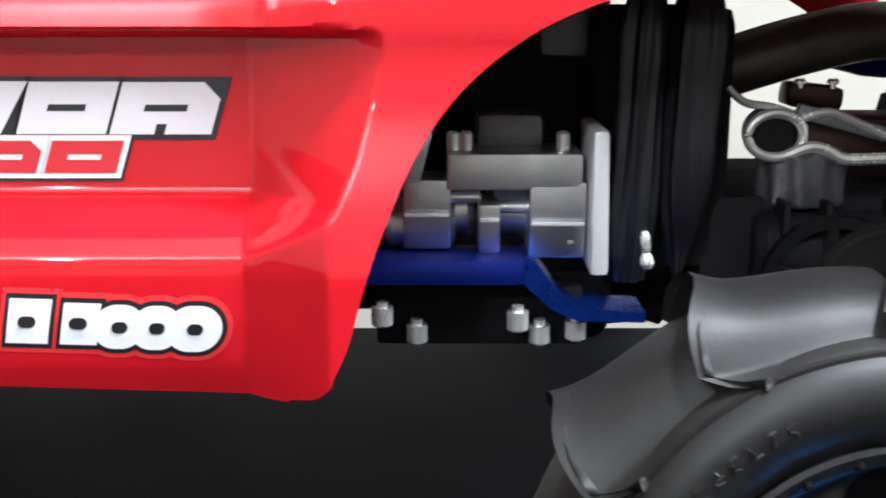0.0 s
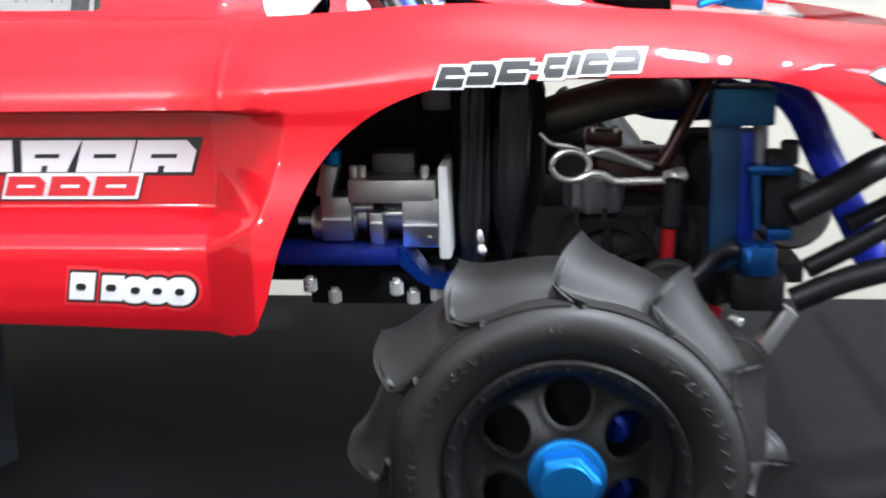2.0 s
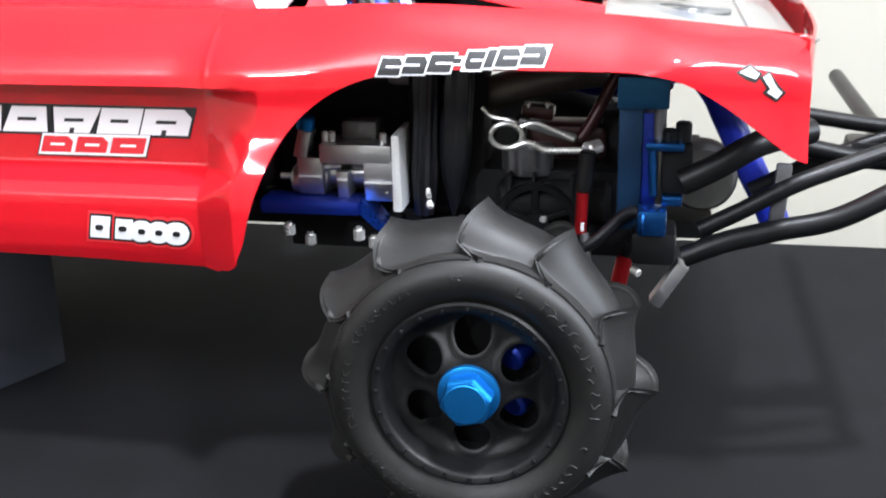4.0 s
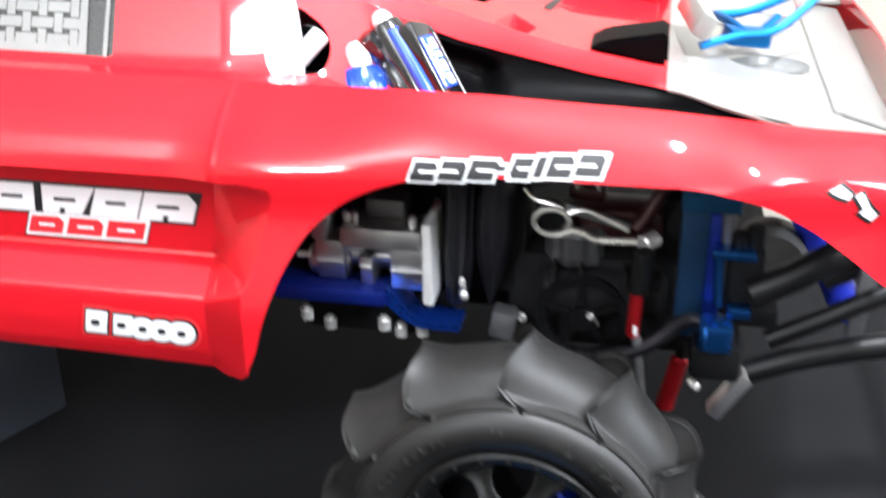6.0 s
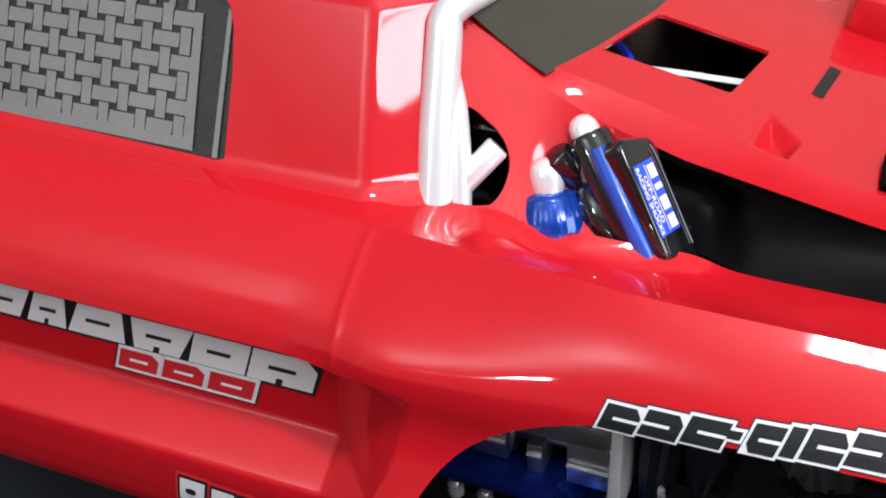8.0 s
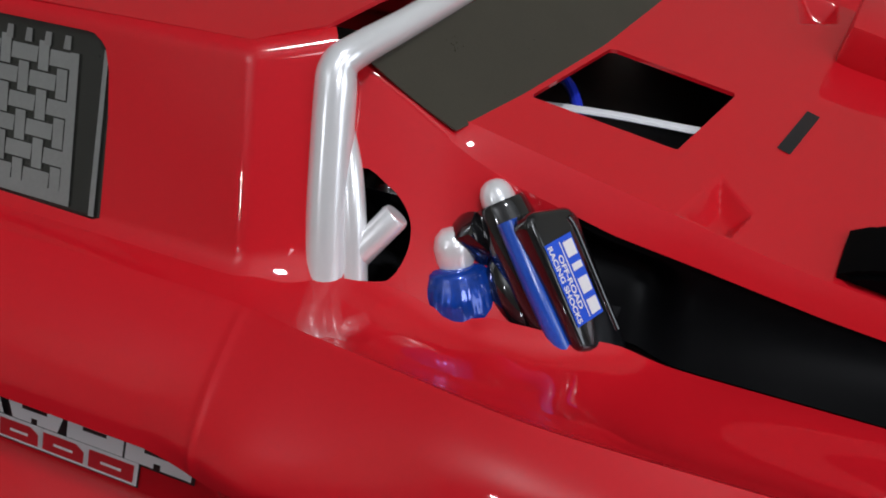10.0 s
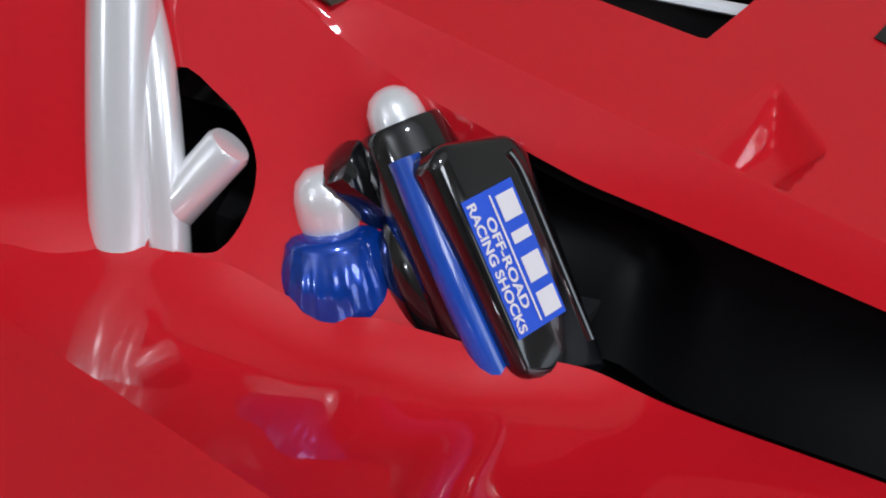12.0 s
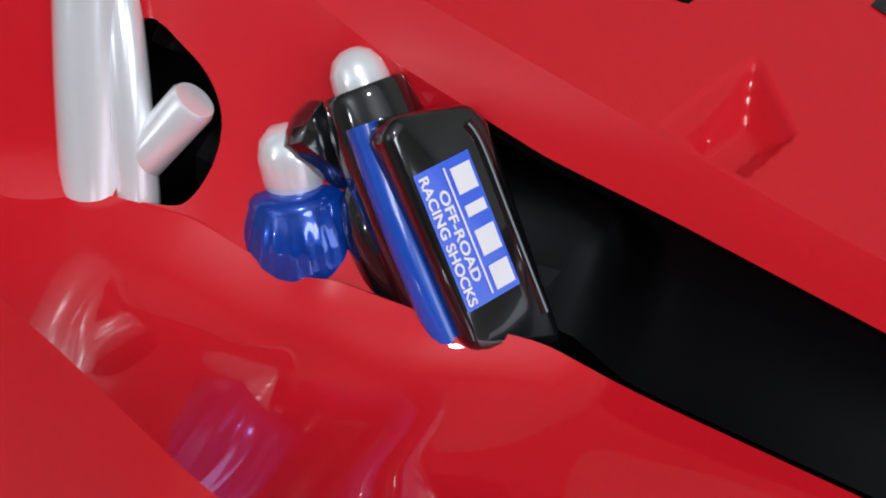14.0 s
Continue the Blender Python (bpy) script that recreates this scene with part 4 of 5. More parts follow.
def wheel():
    bm = bmesh.new()
    prof = [(35.4, 0.4), (36.8, 1.6), (39.6, 3.6), (42.6, 5.2), (45.6, 5.6), (48.2, 5.0), (50.3, 3.6), (51.9, 1.4), (52.8, -1.4), (53.3, -5), (53.5, -10), (53.6, -20), (53.4, -30), (52.4, -37), (48.5, -43), (41, -45), (35.4, -42), (35.4, 0.4)]
    lathe(bm, prof, axle(-62), 96)
    tyre = part("rear_tyre", bm, RUBBER, truck, "dusty black rubber paddle tyre", smooth=50)

    def flap(k):
        """One cupped paddle: a tall lip, its ends swept forwards, and the ramp that falls back behind it."""
        rnd = random.Random(20 + k)
        t0 = math.radians(2.4 + 30 * k + rnd.uniform(-1.2, 1.2))
        tall, wave = 15.0 + rnd.uniform(-0.8, 0.8), rnd.uniform(0.3, 0.8)

        def place(a, u):
            # below u = 0 runs the hollow front of the lip
            c, front = max(0.0, u), max(0.0, -u)
            e = min(1.0, abs(a))
            side = min(1.0, max(0.0, abs(a) - 1) / 0.35)
            full = 0.36 + 0.64 * (1 - e ** 3.2)
            fall = (0.42 * (1 - c) ** 6 + 0.58 * (1 - 0.22 * c)) * (1 - e ** 4) + (0.75 * (1 - c) ** 7 + 0.25 * (1 - c) ** 2) * e ** 4
            r = 52.8 + tall * full * fall * (1 + 0.05 * wave * math.cos(5 * a + k))
            r -= (1 - (1 - side) ** 1.6) * (r - 52.4) + 0.6 * ease(0.75, 1, e) * (1 - side)
            r -= front * (r - 52.6)
            sweep = 8.0 * e ** 1.8 * (1 - side) ** 0.7 - 0.5 * side
            th = t0 + math.radians(29.6 * c - sweep * (1 - c) ** 1.5 + 1.2 * wave * (1 - c) * math.sin(3 * a) + 4.0 * front * (1.6 - front) * (1 - 0.6 * e))
            y = -42.5 + math.copysign(16.6 * e + 2.0 * math.sin(min(1, 1.6 * side) * math.pi / 2) + 2.6 * side ** 3, a)
            return (r * math.sin(th), y, HUB + r * math.cos(th))
        half = [0.22, 0.45, 0.62, 0.75, 0.85, 0.92, 0.97, 1.0, 1.04, 1.09, 1.16, 1.25, 1.35]
        across = [-a for a in half[::-1]] + [0] + half
        back = [-1, -0.7, -0.4, -0.15, 0, 0.03, 0.07, 0.12, 0.19, 0.28, 0.4, 0.54, 0.7, 0.86, 1]
        return sheet(across, back, place, None, 1.1, into=None)
    for k in range(12):
        part("paddle", flap(k), RUBBER, tyre, smooth=80)
    # raised curls of the moulded sidewall marks, too worn to read
    bm = bmesh.new()
    rnd = random.Random(4)

    def on_wall(r, th):
        off = float(np.interp(r, [39.6, 42.6, 45.6, 48.2, 50.3], [3.6, 5.2, 5.6, 5.0, 3.6]))
        return Vector((r * math.sin(th), -62 - off, HUB + r * math.cos(th)))
    for start, count, r0, size in ((-64, 9, 45.2, 2.6), (-6, 4, 46.4, 1.8), (24, 13, 46.0, 3.4), (112, 12, 45.6, 2.8), (190, 12, 45.4, 2.6), (252, 8, 45.2, 2.6)):
        for k in range(count):
            if rnd.random() < 0.12:
                continue
            th = math.radians(start + k * size * 1.75)
            half = size / 2 / r0 * 0.8
            bend = rnd.uniform(-1, 1)
            pts = [on_wall(r0 + size * 0.5 * v, th + half * (bend * math.sin(3.0 * v + rnd.uniform(0, 3)))) for v in (-1, -0.5, 0, 0.5, 1)]
            add_tube(bm, pts, 0.34, 5, 1)
            if rnd.random() < 0.65:
                v = rnd.choice((-0.9, 0.0, 0.9))
                add_tube(bm, [on_wall(r0 + size * 0.5 * v, th + half * u) for u in (-0.2, 0.5, 1.3)], 0.3, 5, 1)
    tagged(part("sidewall_lettering", bm, RUBBER, tyre, smooth=60), kind="stuff")
    # rim
    bm = bmesh.new()
    lathe(bm, [(36.0, 1.0), (36.4, 2.6), (35.6, 3.4), (33.6, 3.2), (32.4, 2.2), (31.8, 0.5), (31.2, -6), (30, -9), (30, -30), (33, -32), (36, -34)], axle(-62), 72)
    rim = part("wheel_rim", bm, RIM_PLASTIC, truck, "satin black wheel rim with a screwed ring")
    for k in range(24):
        th = 2 * math.pi * k / 24
        bm = bmesh.new()
        lathe(bm, [(0, 1.2), (0.6, 1.0), (0.95, 0), (0.95, -1)], axle(-65.4) @ Matrix.Translation((34.2 * math.cos(th), 34.2 * math.sin(th), 0)), 8)
        part("ring_screw", bm, PLASTIC, rim)
    holes = [(20.6 * math.cos(math.radians(29 + 60 * k)), 20.6 * math.sin(math.radians(29 + 60 * k))) for k in range(6)]

    def disc(x, z):
        r = math.hypot(x, z)
        lip = max(math.exp(-((math.hypot(x - hx, z - hz) - 7.7) / 1.3) ** 2) for hx, hz in holes)
        return (x, -53.0 - 7.0 * (1 - ease(8, 26, r)) - 2.2 * ease(25, 31, r) - 0.7 * lip, HUB + z)

    def disc_inside(x, z):
        r = math.hypot(x, z)
        return max(r - 31.0, max(7.0 - math.hypot(x - hx, z - hz) for hx, hz in holes))
    part("spoke_disc", sheet(steps(-32, 32, 1.0), steps(-32, 32, 1.0), disc, disc_inside, 3.0, into=(0, -1, 0)), RIM_PLASTIC, rim, "six-hole wheel centre")
    bm = bmesh.new()
    lathe(bm, [(0, 0), (30.4, 0), (30.4, -2), (0, -2)], axle(-44), 40)
    part("rim_back", bm, PLASTIC, rim)
    for dx, dz in ((17, 11), (18, -8)):
        bm = bmesh.new()
        add_rod(bm, (dx - 4, -50, HUB + dz - 2), (dx + 1, -41, HUB + dz), 5.5, 16)
        part("hub_carrier", bm, BLUE_ANO_DARK, rim, "dark blue hub carrier behind the wheel")
    # nut
    bm = bmesh.new()
    lathe(bm, [(0, 0), (11.4, 0), (11.6, 0.6), (11.4, 2.2), (10.4, 2.8), (0, 2.8)], axle(-62), 40)
    nut = part("wheel_nut", bm, NUT_BLUE, truck, "bright blue anodised hexagonal wheel nut")
    bm = bmesh.new()
    lathe(bm, [(0, 2.5), (10.0, 2.5), (10.0, 8.2), (9.0, 9.6), (0, 9.8)], axle(-62) @ turn(0, 0, 12), 6)
    bmesh.ops.bevel(bm, geom=bm.edges[:], offset=0.35, segments=2, affect="EDGES")
    part("nut_hexagon", bm, NUT_BLUE, nut, smooth=20)
    bm = bmesh.new()
    lathe(bm, [(0, 9.6), (7.4, 9.6), (7.9, 9.9), (7.4, 10.3), (0, 10.3)], axle(-62), 32)
    part("nut_face", bm, NUT_BLUE, nut)
    return tyre, rim, nut


wheel_parts = wheel()


def far_wheel():
    """The wheel on the other side: the same parts, turned about the truck's middle."""
    flip = Matrix.Translation((0, 2 * MID / 1000, 0)) @ Matrix.Diagonal((1, -1, 1, 1))
    for top in wheel_parts:
        made = {}
        for o in (top, *top.children):
            me = o.data.copy()
            me.transform(flip)
            me.flip_normals()
            ob = new(o.name.split(".")[0], me)
            ob.parent = made.get(o.parent, truck)
            made[o] = ob
            tagged(ob, label=o.get("label", ""), kind=o.get("kind", ""))


far_wheel()


# ---- engine bay ----
def screw(parent, x, y, z, r=2.3, h=4.0, tip=(0, 0, -1)):
    m, _ = along((x, y, z), (x + tip[0], y + tip[1], z + tip[2]))
    bm = bmesh.new()
    lathe(bm, [(0, 0), (r * 0.55, 0), (r * 0.55, 1.2), (r, 1.3), (r, h - 0.5), (r - 0.5, h), (r * 0.5, h), (r * 0.45, h - 1.2), (0, h - 1.2)], m, 16)
    part("screw", bm, STEEL, parent, "bright steel cap screw")


def engine():
    bm = bmesh.new()
    add_box(bm, (-60.5, 26, 119.4), (31, 19, 8.4), bevel=0.9)
    block = part("engine_block", bm, ALU, truck, "machined aluminium engine block")
    for x, w, z0, z1, y in ((-80.5, 11, 101, 117.5, 24), (-66.2, 5.0, 100, 112, 23), (-50.5, 13, 99, 117, 23.5)):
        bm = bmesh.new()
        add_box(bm, (x, y, (z0 + z1) / 2), (w, 14, z1 - z0), bevel=0.7)
        # the foot of each block is rounded off towards the front
        for v in bm.verts:
            d = max(0.0, z0 + 6 - v.co.z)
            if v.co.y < y:
                v.co.y += 0.045 * d * d
        part("mount_block", bm, ALU, block)
        # pale strip in place of the highlight on the block's rounded front
        bm = bmesh.new()
        add_box(bm, (x, y - 7.2, z0 + 8.5), (w - 0.6, 1.2, 0.9), bevel=0.3)
        part("machined_lip", bm, BRIGHT_ALU, block)
    for x, r, l in ((-72.6, 7.4, 3.4), (-60.5, 7.0, 6.0)):
        bm = bmesh.new()
        add_rod(bm, (x - l, 32, 108), (x + l, 32, 108), r, 28)
        part("crankcase_barrel", bm, ALU, block)
    for x0, x1, z in ((-76, -68, 112.6), (-64, -56, 110.2)):
        bm = bmesh.new()
        add_rod(bm, (x0, 23, z), (x1, 23, z), 1.5, 14)
        part("cross_pin", bm, STEEL, block)
    bm = bmesh.new()
    add_rod(bm, (-90.5, 26, 106), (-74, 26, 106), 6.6, 26)
    part("carburettor_neck", bm, ALU, block)
    bm = bmesh.new()
    add_rod(bm, (-96, 24, 107.5), (-89, 26, 107), 1.6, 12)
    part("needle_screw", bm, STEEL, block)
    bm = bmesh.new()
    add_box(bm, (-41.4, 24, 113), (4.2, 26, 33), bevel=1.2)
    for v in bm.verts:
        v.co.x -= 0.05 * max(0.0, v.co.z - 116) * (1 if v.co.x > -41.4 else 0)
    part("end_flange", bm, BRIGHT_ALU, block, "bright aluminium flange plate")
    for z in (103, 109, 115):
        screw(block, -45.5, 19, z, 1.6, 3.0, (-1, 0, 0))
    bm = bmesh.new()
    add_box(bm, (-83.5, 22, 123.0), (6, 9, 12), turn(0, 14, 0), bevel=0.8)
    part("carburettor_arm", bm, ALU, block, "bright aluminium carburettor arm")
    bm = bmesh.new()
    add_rod(bm, (-83, 22, 128), (-82, 22, 134.5), 4.0, 20)
    part("blue_banjo", bm, NUT_BLUE, block, "blue anodised fitting")
    for x in (-74.5, -71.5, -49.2):
        screw(block, x, 22, 122.5, 1.6, 5.6, (0, 0, 1))
    bm = bmesh.new()
    add_box(bm, (-61, 34, 127), (16, 14, 9), bevel=2.5)
    part("crankcase_top", bm, GREY_METAL, block)
    # blue mount under the engine, with its bent wing
    bm = bmesh.new()
    add_box(bm, (-80, 19, 97.2), (44, 16, 6.6), bevel=2.0)
    mount = part("engine_mount", bm, BLUE_ANO_DARK, truck, "dark blue anodised engine mount")
    bm = bmesh.new()
    pts = [(-58.5, 100.5), (-55.5, 99), (-50, 91.5), (-45, 88.0), (-26, 87.0), (-26, 84.6), (-46, 85.0), (-52, 88), (-58.5, 94)]
    front = [bm.verts.new((x - 4 * ease(-46, -26, x), 14.0, z)) for x, z in pts]
    back = [bm.verts.new((x - 4 * ease(-46, -26, x), 28, z)) for x, z in pts]
    bm.faces.new(front), bm.faces.new(back[::-1])
    for k in range(len(pts)):
        j = (k + 1) % len(pts)
        bm.faces.new((front[k], back[k], back[j], front[j]))
    bmesh.ops.recalc_face_normals(bm, faces=bm.faces[:])
    part("mount_wing", bm, BLUE_WING, mount, "blue anodised mount wing")
    bm = bmesh.new()
    add_box(bm, (-75, 100, 88), (80, 136, 9), bevel=1.5)
    chassis = part("chassis_rail", bm, DUSTY_BLACK, truck, "black chassis plate")
    bm = bmesh.new()
    add_box(bm, (-125, MID, 80), (430, 170, 8), bevel=1.5)
    part("chassis_plate", bm, DUSTY_BLACK, chassis)
    for x, z, y in ((-91, 89, 17), (-83, 83.5, 21), (-59.5, 88.5, 15), (-54, 84, 19), (-45.5, 85, 19)):
        screw(mount, x, y, z, 2.6, 6.0)
    bm = bmesh.new()
    add_box(bm, (-68, 42, 83), (50, 34, 15), bevel=1.5)
    part("skid_block", bm, DUSTY_BLACK, chassis)


engine()


def dark_bay():
    bm = bmesh.new()
    add_box(bm, (-70, 95, 135), (72, 88, 66), bevel=8)
    tank = part("fuel_tank", bm, DUSTY_BLACK, truck, "black plastic fuel tank")
    bm = bmesh.new()
    add_box(bm, (-150, 118, 128), (90, 120, 76), bevel=8)
    part("radio_box", bm, DUSTY_BLACK, truck, "black plastic radio box")
    bm = bmesh.new()
    add_box(bm, (-46, 62, 152), (14, 30, 18), bevel=3)
    part("tank_lid", bm, GREY_METAL, tank)
    # ribbed black boots beside the engine
    for x, y, r, z0, z1, tip in ((-33, 26, 5.6, 92, 158, 0.3), (-20.5, 28, 6.8, 91, 158, 1.0)):
        bm = bmesh.new()
        n, rnd = 18, random.Random(int(r * 10))
        folds = [(rnd.randint(3, 9), rnd.uniform(0, 6.28), rnd.uniform(0.02, 0.06), rnd.uniform(-0.05, 0.05)) for _ in range(5)]
        rings = []
        for k in range(n + 1):
            h = (z1 - z0) * k / n
            waist = 1 - 0.3 * max(0.0, 2 * k / n - 1) ** 6 - 0.85 * tip * max(0.0, 1 - k / n / (0.2 + 0.3 * tip)) ** 1.6 + 0.05 * math.sin(k * 0.55 + x)
            ring = []
            for q in range(40):
                th = 2 * math.pi * q / 40
                rad = r * waist * (1 + sum(a * math.cos(m * th + p + w * h) for m, p, a, w in folds))
                ring.append(bm.verts.new((x + rad * math.cos(th) + 0.04 * h, y + rad * math.sin(th), z0 + h)))
            rings.append(ring)
        for ra, rb in zip(rings, rings[1:]):
            for q in range(40):
                bm.faces.new((ra[q], ra[(q + 1) % 40], rb[(q + 1) % 40], rb[q]))
        bm.faces.new(rings[0][::-1]), bm.faces.new(rings[-1])
        part("rubber_boot", bm, BOOT, truck, "creased black rubber boot")
    bm = bmesh.new()
    add_box(bm, (-24, 44, 124), (34, 22, 64), bevel=5)
    part("clutch_guard", bm, DUSTY_BLACK, truck, "black clutch guard")
    bm = bmesh.new()
    lathe(bm, [(0, 0), (1.2, 0.3), (1.8, 1.4), (1.6, 3.0), (0.9, 4.0), (1.2, 5.2), (1.2, 8.0), (0.7, 9.2), (0, 9.4)], Matrix.Translation((-29, 19.5, 96)) @ turn(0, -6, 0), 16)
    part("pivot_ball", bm, STEEL, truck, "bright steel pivot ball")
    # gear case across the back
    bm = bmesh.new()
    add_box(bm, (24, 62, 92), (78, 60, 40), bevel=7)
    case = part("gear_case", bm, DUSTY_BLACK, truck, "black gear case")
    bm = bmesh.new()
    add_rod(bm, (-2, 33, 98), (46, 33, 98), 9.5, 24)
    part("gear_case_barrel", bm, DUSTY_BLACK, case)
    for x in (4, 14, 30):
        bm = bmesh.new()
        add_box(bm, (x, 27, 101), (1.6, 8, 20), bevel=0.5)
        part("case_rib", bm, DUSTY_BLACK, case)
    bm = bmesh.new()
    add_box(bm, (52, 56, 112), (26, 30, 44), bevel=6)
    part("case_tower", bm, DUSTY_BLACK, case)
    for x in (-8, 20):
        screw(case, x, 30, 86, 1.8, 3.5, (0, -1, 0))
    bm = bmesh.new()
    add_tube(bm, [(10, 26, 73), (20, 20, 76), (29, 15, 80.5), (38, 13, 85), (46.2, 13, 92), (51, 12.5, 97.5), (56, 10, 101), (61, 7, 100)], 2.7, 14, 6)
    part("lower_arm", bm, BOOT, truck, "black rubber hose round the gear case")
    # large black spur gear in front of the gear case
    gear = part("spur_gear", lathe(bmesh.new(), [(14.2, -1.6), (17.0, -1.6), (17.4, 0), (17.0, 1.6), (14.2, 1.6), (14.2, -1.6)], Matrix.Translation((15.5, 23, 91)) @ turn(90, 0, 0), 56, False), PLASTIC, truck, "black plastic spur gear")
    part("gear_hub", lathe(bmesh.new(), [(0, -2.2), (4.2, -2.2), (4.8, -1), (4.8, 3), (0, 3)], Matrix.Translation((15.5, 23, 91)) @ turn(90, 0, 0), 28), PLASTIC, gear)
    for a in (20, 92, 164, 236, 308):
        c_, s_ = math.cos(math.radians(a)), math.sin(math.radians(a))
        part("spoke", add_box(bmesh.new(), (15.5 + 9.5 * c_, 23.4, 91 + 9.5 * s_), (11, 2.2, 2.6), turn(0, -a, 0), bevel=0.5), PLASTIC, gear)
    part("gear_screw", lathe(bmesh.new(), [(0, 0), (1.5, 0), (1.7, 0.6), (1.1, 1.4), (0, 1.5)], Matrix.Translation((18.5, 20.8, 93)) @ turn(90, 0, 0), 14), STEEL, gear)
    bm = bmesh.new()
    add_box(bm, (-14.5, 24, 85.5), (9.5, 10, 11), turn(0, 10, 0), bevel=1.5)
    part("arm_mount", bm, GREY_METAL, truck, "dull grey metal arm mount")


dark_bay()


def exhaust():
    bm = bmesh.new()
    add_tube(bm, [(-19, 52, 136), (-8, 48, 140), (10, 48, 145.5), (28, 52, 149), (42, 60, 149)], 7.4, 18, 8)
    pipe = part("header_pipe", bm, PIPE, truck, "heat-browned metal header pipe")
    bm = bmesh.new()
    add_rod(bm, (-20, 50, 133), (-16, 50, 145), 8.5, 20)
    part("header_collar", bm, PIPE, pipe)
    bm = bmesh.new()
    lathe(bm, [(0, -26), (5, -24), (8, -12), (9, 0), (8, 12), (5, 24), (0, 26)], Matrix.Translation((46, 66, 145)) @ turn(0, 90, 0), 24)
    can = part("tuned_pipe", bm, BLUE_ANO_DARK, truck, "dark blue tuned exhaust pipe")
    bm = bmesh.new()
    add_tube(bm, [(68, 62, 150), (80, 60, 148.5), (88, 60, 140), (94, 60, 128), (103, 60, 110), (110, 60, 97), (117, 60, 82)], 6.4, 16, 8)
    part("exhaust_hose", bm, BLUE_TUBE, can, "bright blue silicone exhaust hose")


exhaust()


def linkage():
    # steel ring and arm of the throttle linkage
    bm = bmesh.new()
    ring = [(2 + 6.6 * math.cos(a), 30, 126 + 5.2 * math.sin(a)) for a in (2 * math.pi * k / 16 for k in range(17))]
    add_tube(bm, ring, 1.25, 10, 3)
    arm = part("linkage_ring", bm, STEEL, truck, "bright steel linkage ring")
    bm = bmesh.new()
    add_rod(bm, (2, 31, 126), (2, 40, 126), 6.0, 20)
    part("ring_core", bm, PLASTIC, arm)
    bm = bmesh.new()
    add_tube(bm, [(5, 29, 121.5), (10, 29, 123.4), (14, 29, 122.6), (18, 29, 120.6), (26, 29, 120.6), (36, 29, 121)], 1.5, 10, 6)
    part("linkage_rod", bm, STEEL, arm)
    bm = bmesh.new()
    add_tube(bm, [(8, 30, 130), (14, 30, 131.5), (22, 30, 128.5), (30, 30, 125.0)], 1.1, 8, 5)
    part("linkage_rod", bm, STEEL, arm)
    bm = bmesh.new()
    add_tube(bm, [(-9, 34, 137), (-5, 33, 133.5), (1, 32, 132.5), (6, 31, 131)], 1.0, 8, 5)
    part("linkage_rod", bm, STEEL, arm)
    bm = bmesh.new()
    add_box(bm, (19, 31.5, 128.6), (25, 3, 3.6), turn(0, 15, 0), bevel=0.8)
    part("linkage_plate", bm, GREY_METAL, arm, "dull metal linkage plate")
    bm = bmesh.new()
    add_rod(bm, (35.5, 24, 122), (40.5, 30, 122.6), 3.4, 16)
    part("rod_end", bm, STEEL, arm)
    bm = bmesh.new()
    lathe(bm, [(0, 0), (8.0, 0), (8.6, 1), (8.4, 7), (8.8, 12), (7, 14), (0, 14)], Matrix.Translation((10.5, 37, 108.5)), 84)
    for v in bm.verts:
        th = math.atan2(v.co.y - 37, v.co.x - 10.5)
        k = 1 + 0.045 * math.cos(11 * th + 0.12 * v.co.z) + 0.03 * math.cos(5 * th - 0.2 * v.co.z)
        v.co.x, v.co.y = 10.5 + (v.co.x - 10.5) * k * 1.25, 37 + (v.co.y - 37) * k
    servo = part("servo_body", bm, GREY_METAL, truck, "grey metal servo drum")
    bm = bmesh.new()
    add_box(bm, (26, 46, 122), (34, 20, 15), bevel=3)
    part("servo_case", bm, DARK_RED, servo, "dark red servo case")
    bm = bmesh.new()
    add_box(bm, (14, 44, 134), (14, 10, 6), turn(0, 6, 0), bevel=2)
    part("servo_horn", bm, DARK_RED, servo)
    for x in (10, 18):
        screw(servo, x, 40, 136, 1.5, 2.5, (0, 0, 1))
    bm = bmesh.new()
    add_tube(bm, [(52, 34, 160), (46, 33, 150), (42, 32, 142), (37, 30, 132), (33, 29, 126)], 2.6, 12, 6)
    part("fuel_hose", bm, DARK_RED, truck, "dark red fuel hose")
    # turnbuckle with red sleeve
    bm = bmesh.new()
    add_rod(bm, (37, 16, 124), (35.2, 15, 107), 3.6, 16)
    link = part("turnbuckle", bm, PLASTIC, truck, "black and red turnbuckle link")
    bm = bmesh.new()
    add_rod(bm, (35.2, 15, 111), (34.4, 14.5, 89), 2.5, 18, 0.2)
    part("red_sleeve", bm, RED_ANO, link, "red anodised sleeve")
    bm = bmesh.new()
    add_box(bm, (35.4, 12.2, 93), (1.4, 0.5, 3.6), bevel=0.1)
    part("sleeve_mark", bm, WHITE_INK, link)
    bm = bmesh.new()
    add_rod(bm, (36, 14, 90), (40, 10, 60), 2.0, 12)
    part("link_rod", bm, GREY_METAL, link)
    bm = bmesh.new()
    add_rod(bm, (53, 25, 77), (48.1, 24, 53), 3.5, 16, 0.2)
    low = part("lower_link", bm, RED_ANO, truck, "red anodised lower link")
    bm = bmesh.new()
    add_rod(bm, (53, 25, 76), (54.6, 25, 84), 2.4, 14)
    part("link_end", bm, PLASTIC, low)


linkage()


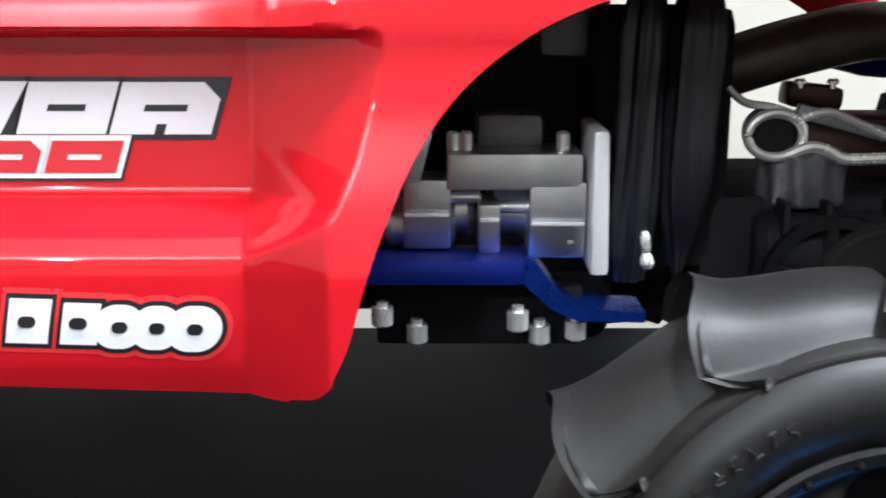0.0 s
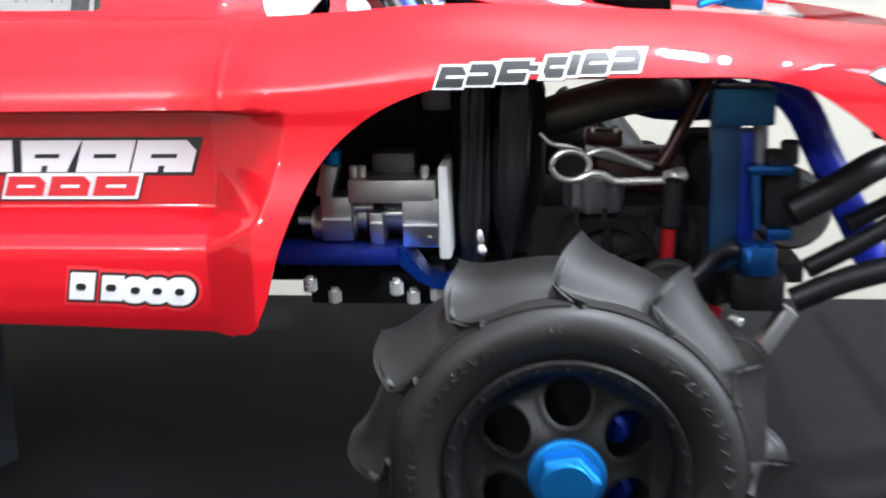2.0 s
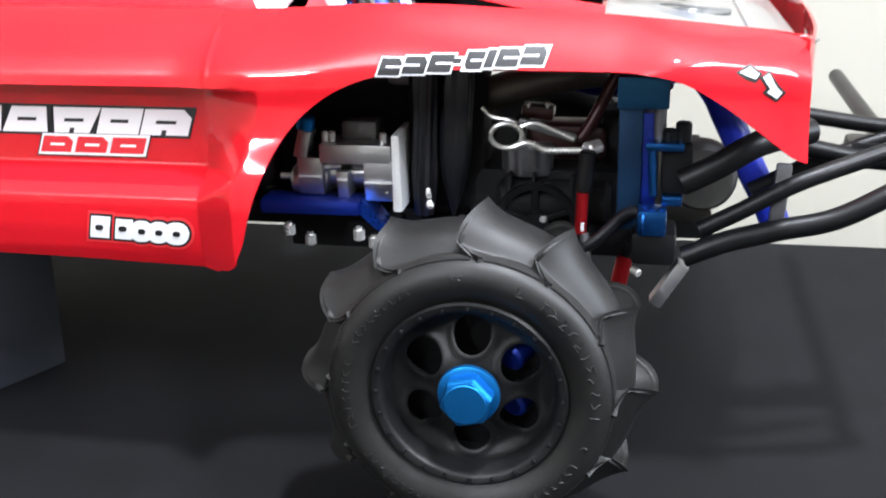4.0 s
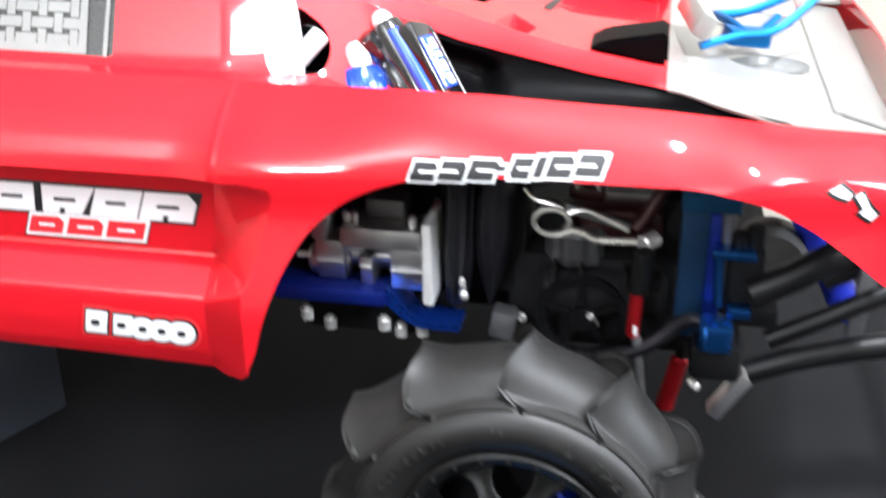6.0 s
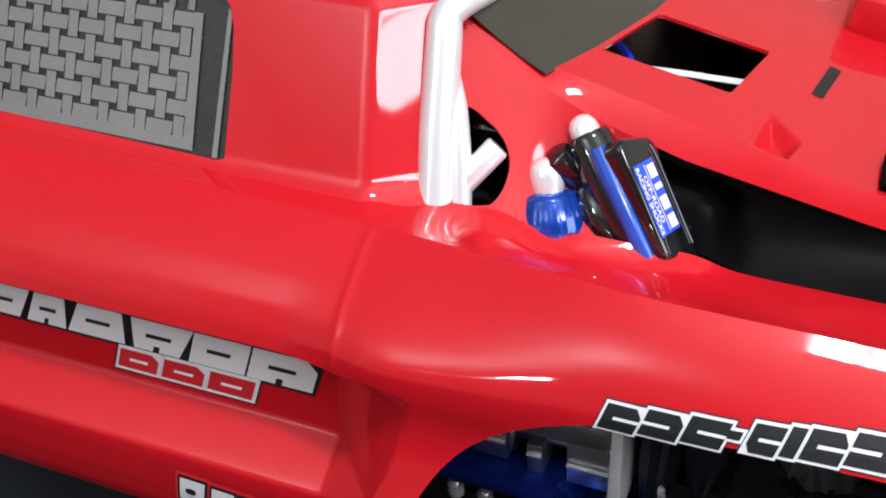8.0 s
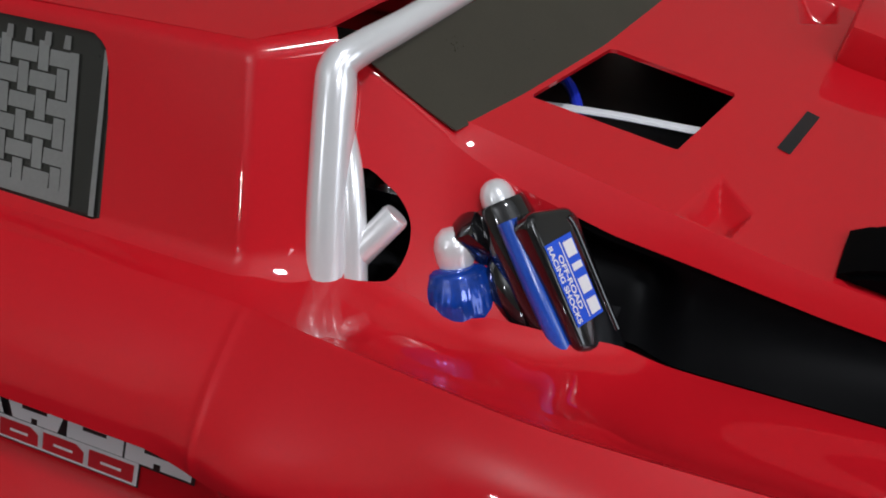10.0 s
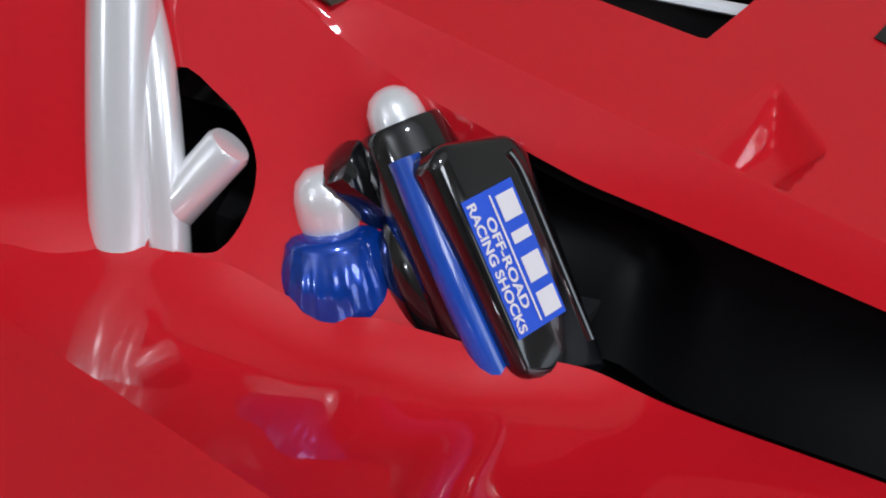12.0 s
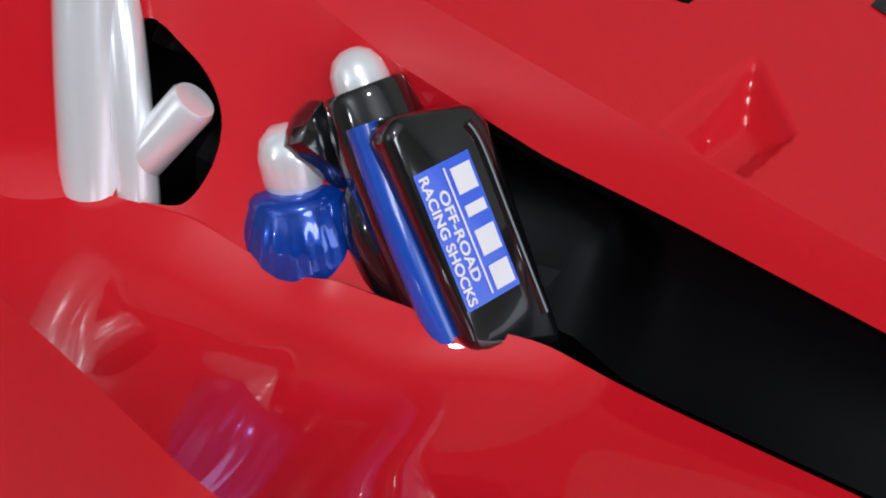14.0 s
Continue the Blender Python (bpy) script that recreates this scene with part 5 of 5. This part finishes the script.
def tower():
    bm = bmesh.new()
    add_box(bm, (58, 16, 149), (20, 14, 12.5), bevel=0.8)
    top = part("shock_tower", bm, TEAL_ANO, truck, "steel-blue anodised shock tower")
    bm = bmesh.new()
    add_box(bm, (53.5, 18, 118), (9.5, 9, 52), bevel=1.0)
    part("tower_post", bm, TEAL_DARK, top)
    bm = bmesh.new()
    add_box(bm, (61, 20, 110), (6, 10, 60), bevel=0.8)
    part("tower_web", bm, BLUE_ANO_DARK, top)
    bm = bmesh.new()
    add_rod(bm, (64.5, 16, 143), (65, 16, 129), 2.6, 16)
    part("shock_shaft", bm, GREY_METAL, top)
    bm = bmesh.new()
    add_box(bm, (67, 10, 128.4), (15, 8, 3.2), bevel=0.8)
    bracket = part("upper_bracket", bm, BLUE_ANO, top, "blue anodised bracket")
    bm = bmesh.new()
    add_rod(bm, (62, 9, 129), (63.2, 8, 108), 1.7, 12)
    part("bracket_pin", bm, BLUE_ANO, top)
    bm = bmesh.new()
    add_box(bm, (63, 4, 99.5), (11.5, 12, 10.5), bevel=1.6)
    part("lower_bracket", bm, BLUE_ANO, top, "blue anodised lower bracket")
    bm = bmesh.new()
    add_rod(bm, (58.5, 2, 99.5), (60.0, 2, 99.5), 6.0, 18)
    part("bracket_flange", bm, BLUE_ANO, top)
    bm = bmesh.new()
    add_box(bm, (70.5, 8, 107), (8, 6, 4), bevel=0.8)
    part("bracket_ear", bm, BLUE_ANO, top)
    for x, z in ((74, 134), (69, 131)):
        bm = bmesh.new()
        add_rod(bm, (x, 14, z - 5), (x, 14, z + 3.2), 3.2, 16)
        part("tower_screw", bm, PLASTIC, top)
    bm = bmesh.new()
    add_box(bm, (72, 16, 118), (12, 10, 20), bevel=2)
    part("tower_block", bm, DUSTY_BLACK, top)
    bm = bmesh.new()
    add_box(bm, (64, 12, 88), (18, 22, 14), bevel=3)
    hub = part("rear_hub", bm, PLASTIC, truck, "black rear hub carrier")
    bm = bmesh.new()
    add_rod(bm, (56, 6, 78), (59, 3, 77), 1.8, 14)
    part("hub_pin", bm, STEEL, hub)
    bm = bmesh.new()
    add_box(bm, (71, 12, 70.5), (5.5, 8, 21), turn(0, 32, 0), bevel=1.0)
    part("tow_tab", bm, ALU, hub, "dull aluminium tab")


tower()


def rear_frame():
    bm = bmesh.new()
    add_tube(bm, [(74, 8, 114), (88, 10, 121), (104, 16, 129), (124, 30, 131)], 5.3, 14, 6)
    frame_ = part("rear_frame", bm, PLASTIC, truck, "black plastic rear bumper frame")
    rods = [
        ([(76, 6, 84), (92, 6, 91), (112, 8, 96), (134, 10, 101), (158, 14, 113), (172, 20, 118)], 4.4),
        ([(82, 14, 93), (98, 16, 101), (118, 18, 112), (140, 26, 119), (158, 34, 124)], 3.6),
        ([(104, 50, 100), (124, 52, 110), (146, 54, 119), (162, 56, 124)], 3.4),
        ([(112, 50, 135), (128, 56, 131.5), (150, 58, 128), (170, 60, 126)], 3.4),
        ([(116, 44, 123), (132, 46, 119), (150, 50, 115), (170, 56, 112)], 4.0),
    ]
    for pts, r in rods:
        bm = bmesh.new()
        add_tube(bm, pts, r, 12, 6)
        part("frame_rod", bm, PLASTIC, frame_)
    for pts in ([(164, 20, 106), (165, 40, 112), (167, 56, 124), (167, 60, 140), (165, 61, 158)], [(166, 20, 114), (166, 120, 112), (166, 250, 114)]):
        bm = bmesh.new()
        add_tube(bm, pts, 4.2, 12, 6)
        part("bumper_loop", bm, PLASTIC, frame_)
    bm = bmesh.new()
    add_box(bm, (113, 20, 107), (6, 4, 26), turn(0, 4, 0), bevel=1.2)
    part("frame_strut", bm, GREY_METAL, frame_)
    bm = bmesh.new()
    add_box(bm, (150, 60, 116), (14, 20, 12), bevel=3)
    part("bumper_joint", bm, PLASTIC, frame_)
    bm = bmesh.new()
    lathe(bm, [(0, -9), (13, -9), (15, -6), (15, 6), (13, 9), (0, 9)], Matrix.Translation((84, 60, 104)) @ turn(90, 0, 0), 24)
    part("spur_cover", bm, PALE_PLASTIC, frame_)


rear_frame()


def under_deck():
    """What shows through the deck's opening."""
    bm = bmesh.new()
    add_box(bm, (-54, MID, 168), (92, 124, 4), bevel=1)
    tray = part("cockpit_tray", bm, PLASTIC, truck, "black cockpit tray under the deck")
    bm = bmesh.new()
    add_tube(bm, [(-88, 138, 186), (-80, 129, 188), (-73, 123, 187.5), (-67, 114, 185), (-62, 106, 176)], 1.6, 10, 6)
    part("blue_wire", bm, BLUE_TUBE, tray, "blue silicone tube")
    bm = bmesh.new()
    add_tube(bm, [(-92, 110, 186), (-74, 112.5, 186.4), (-56, 114.5, 186), (-40, 115, 185.6), (-20, 116, 185)], 1.7, 8, 5, flat=0.5)
    part("pale_strip", bm, WHITE_INK, tray, "pale cable strip")


under_deck()
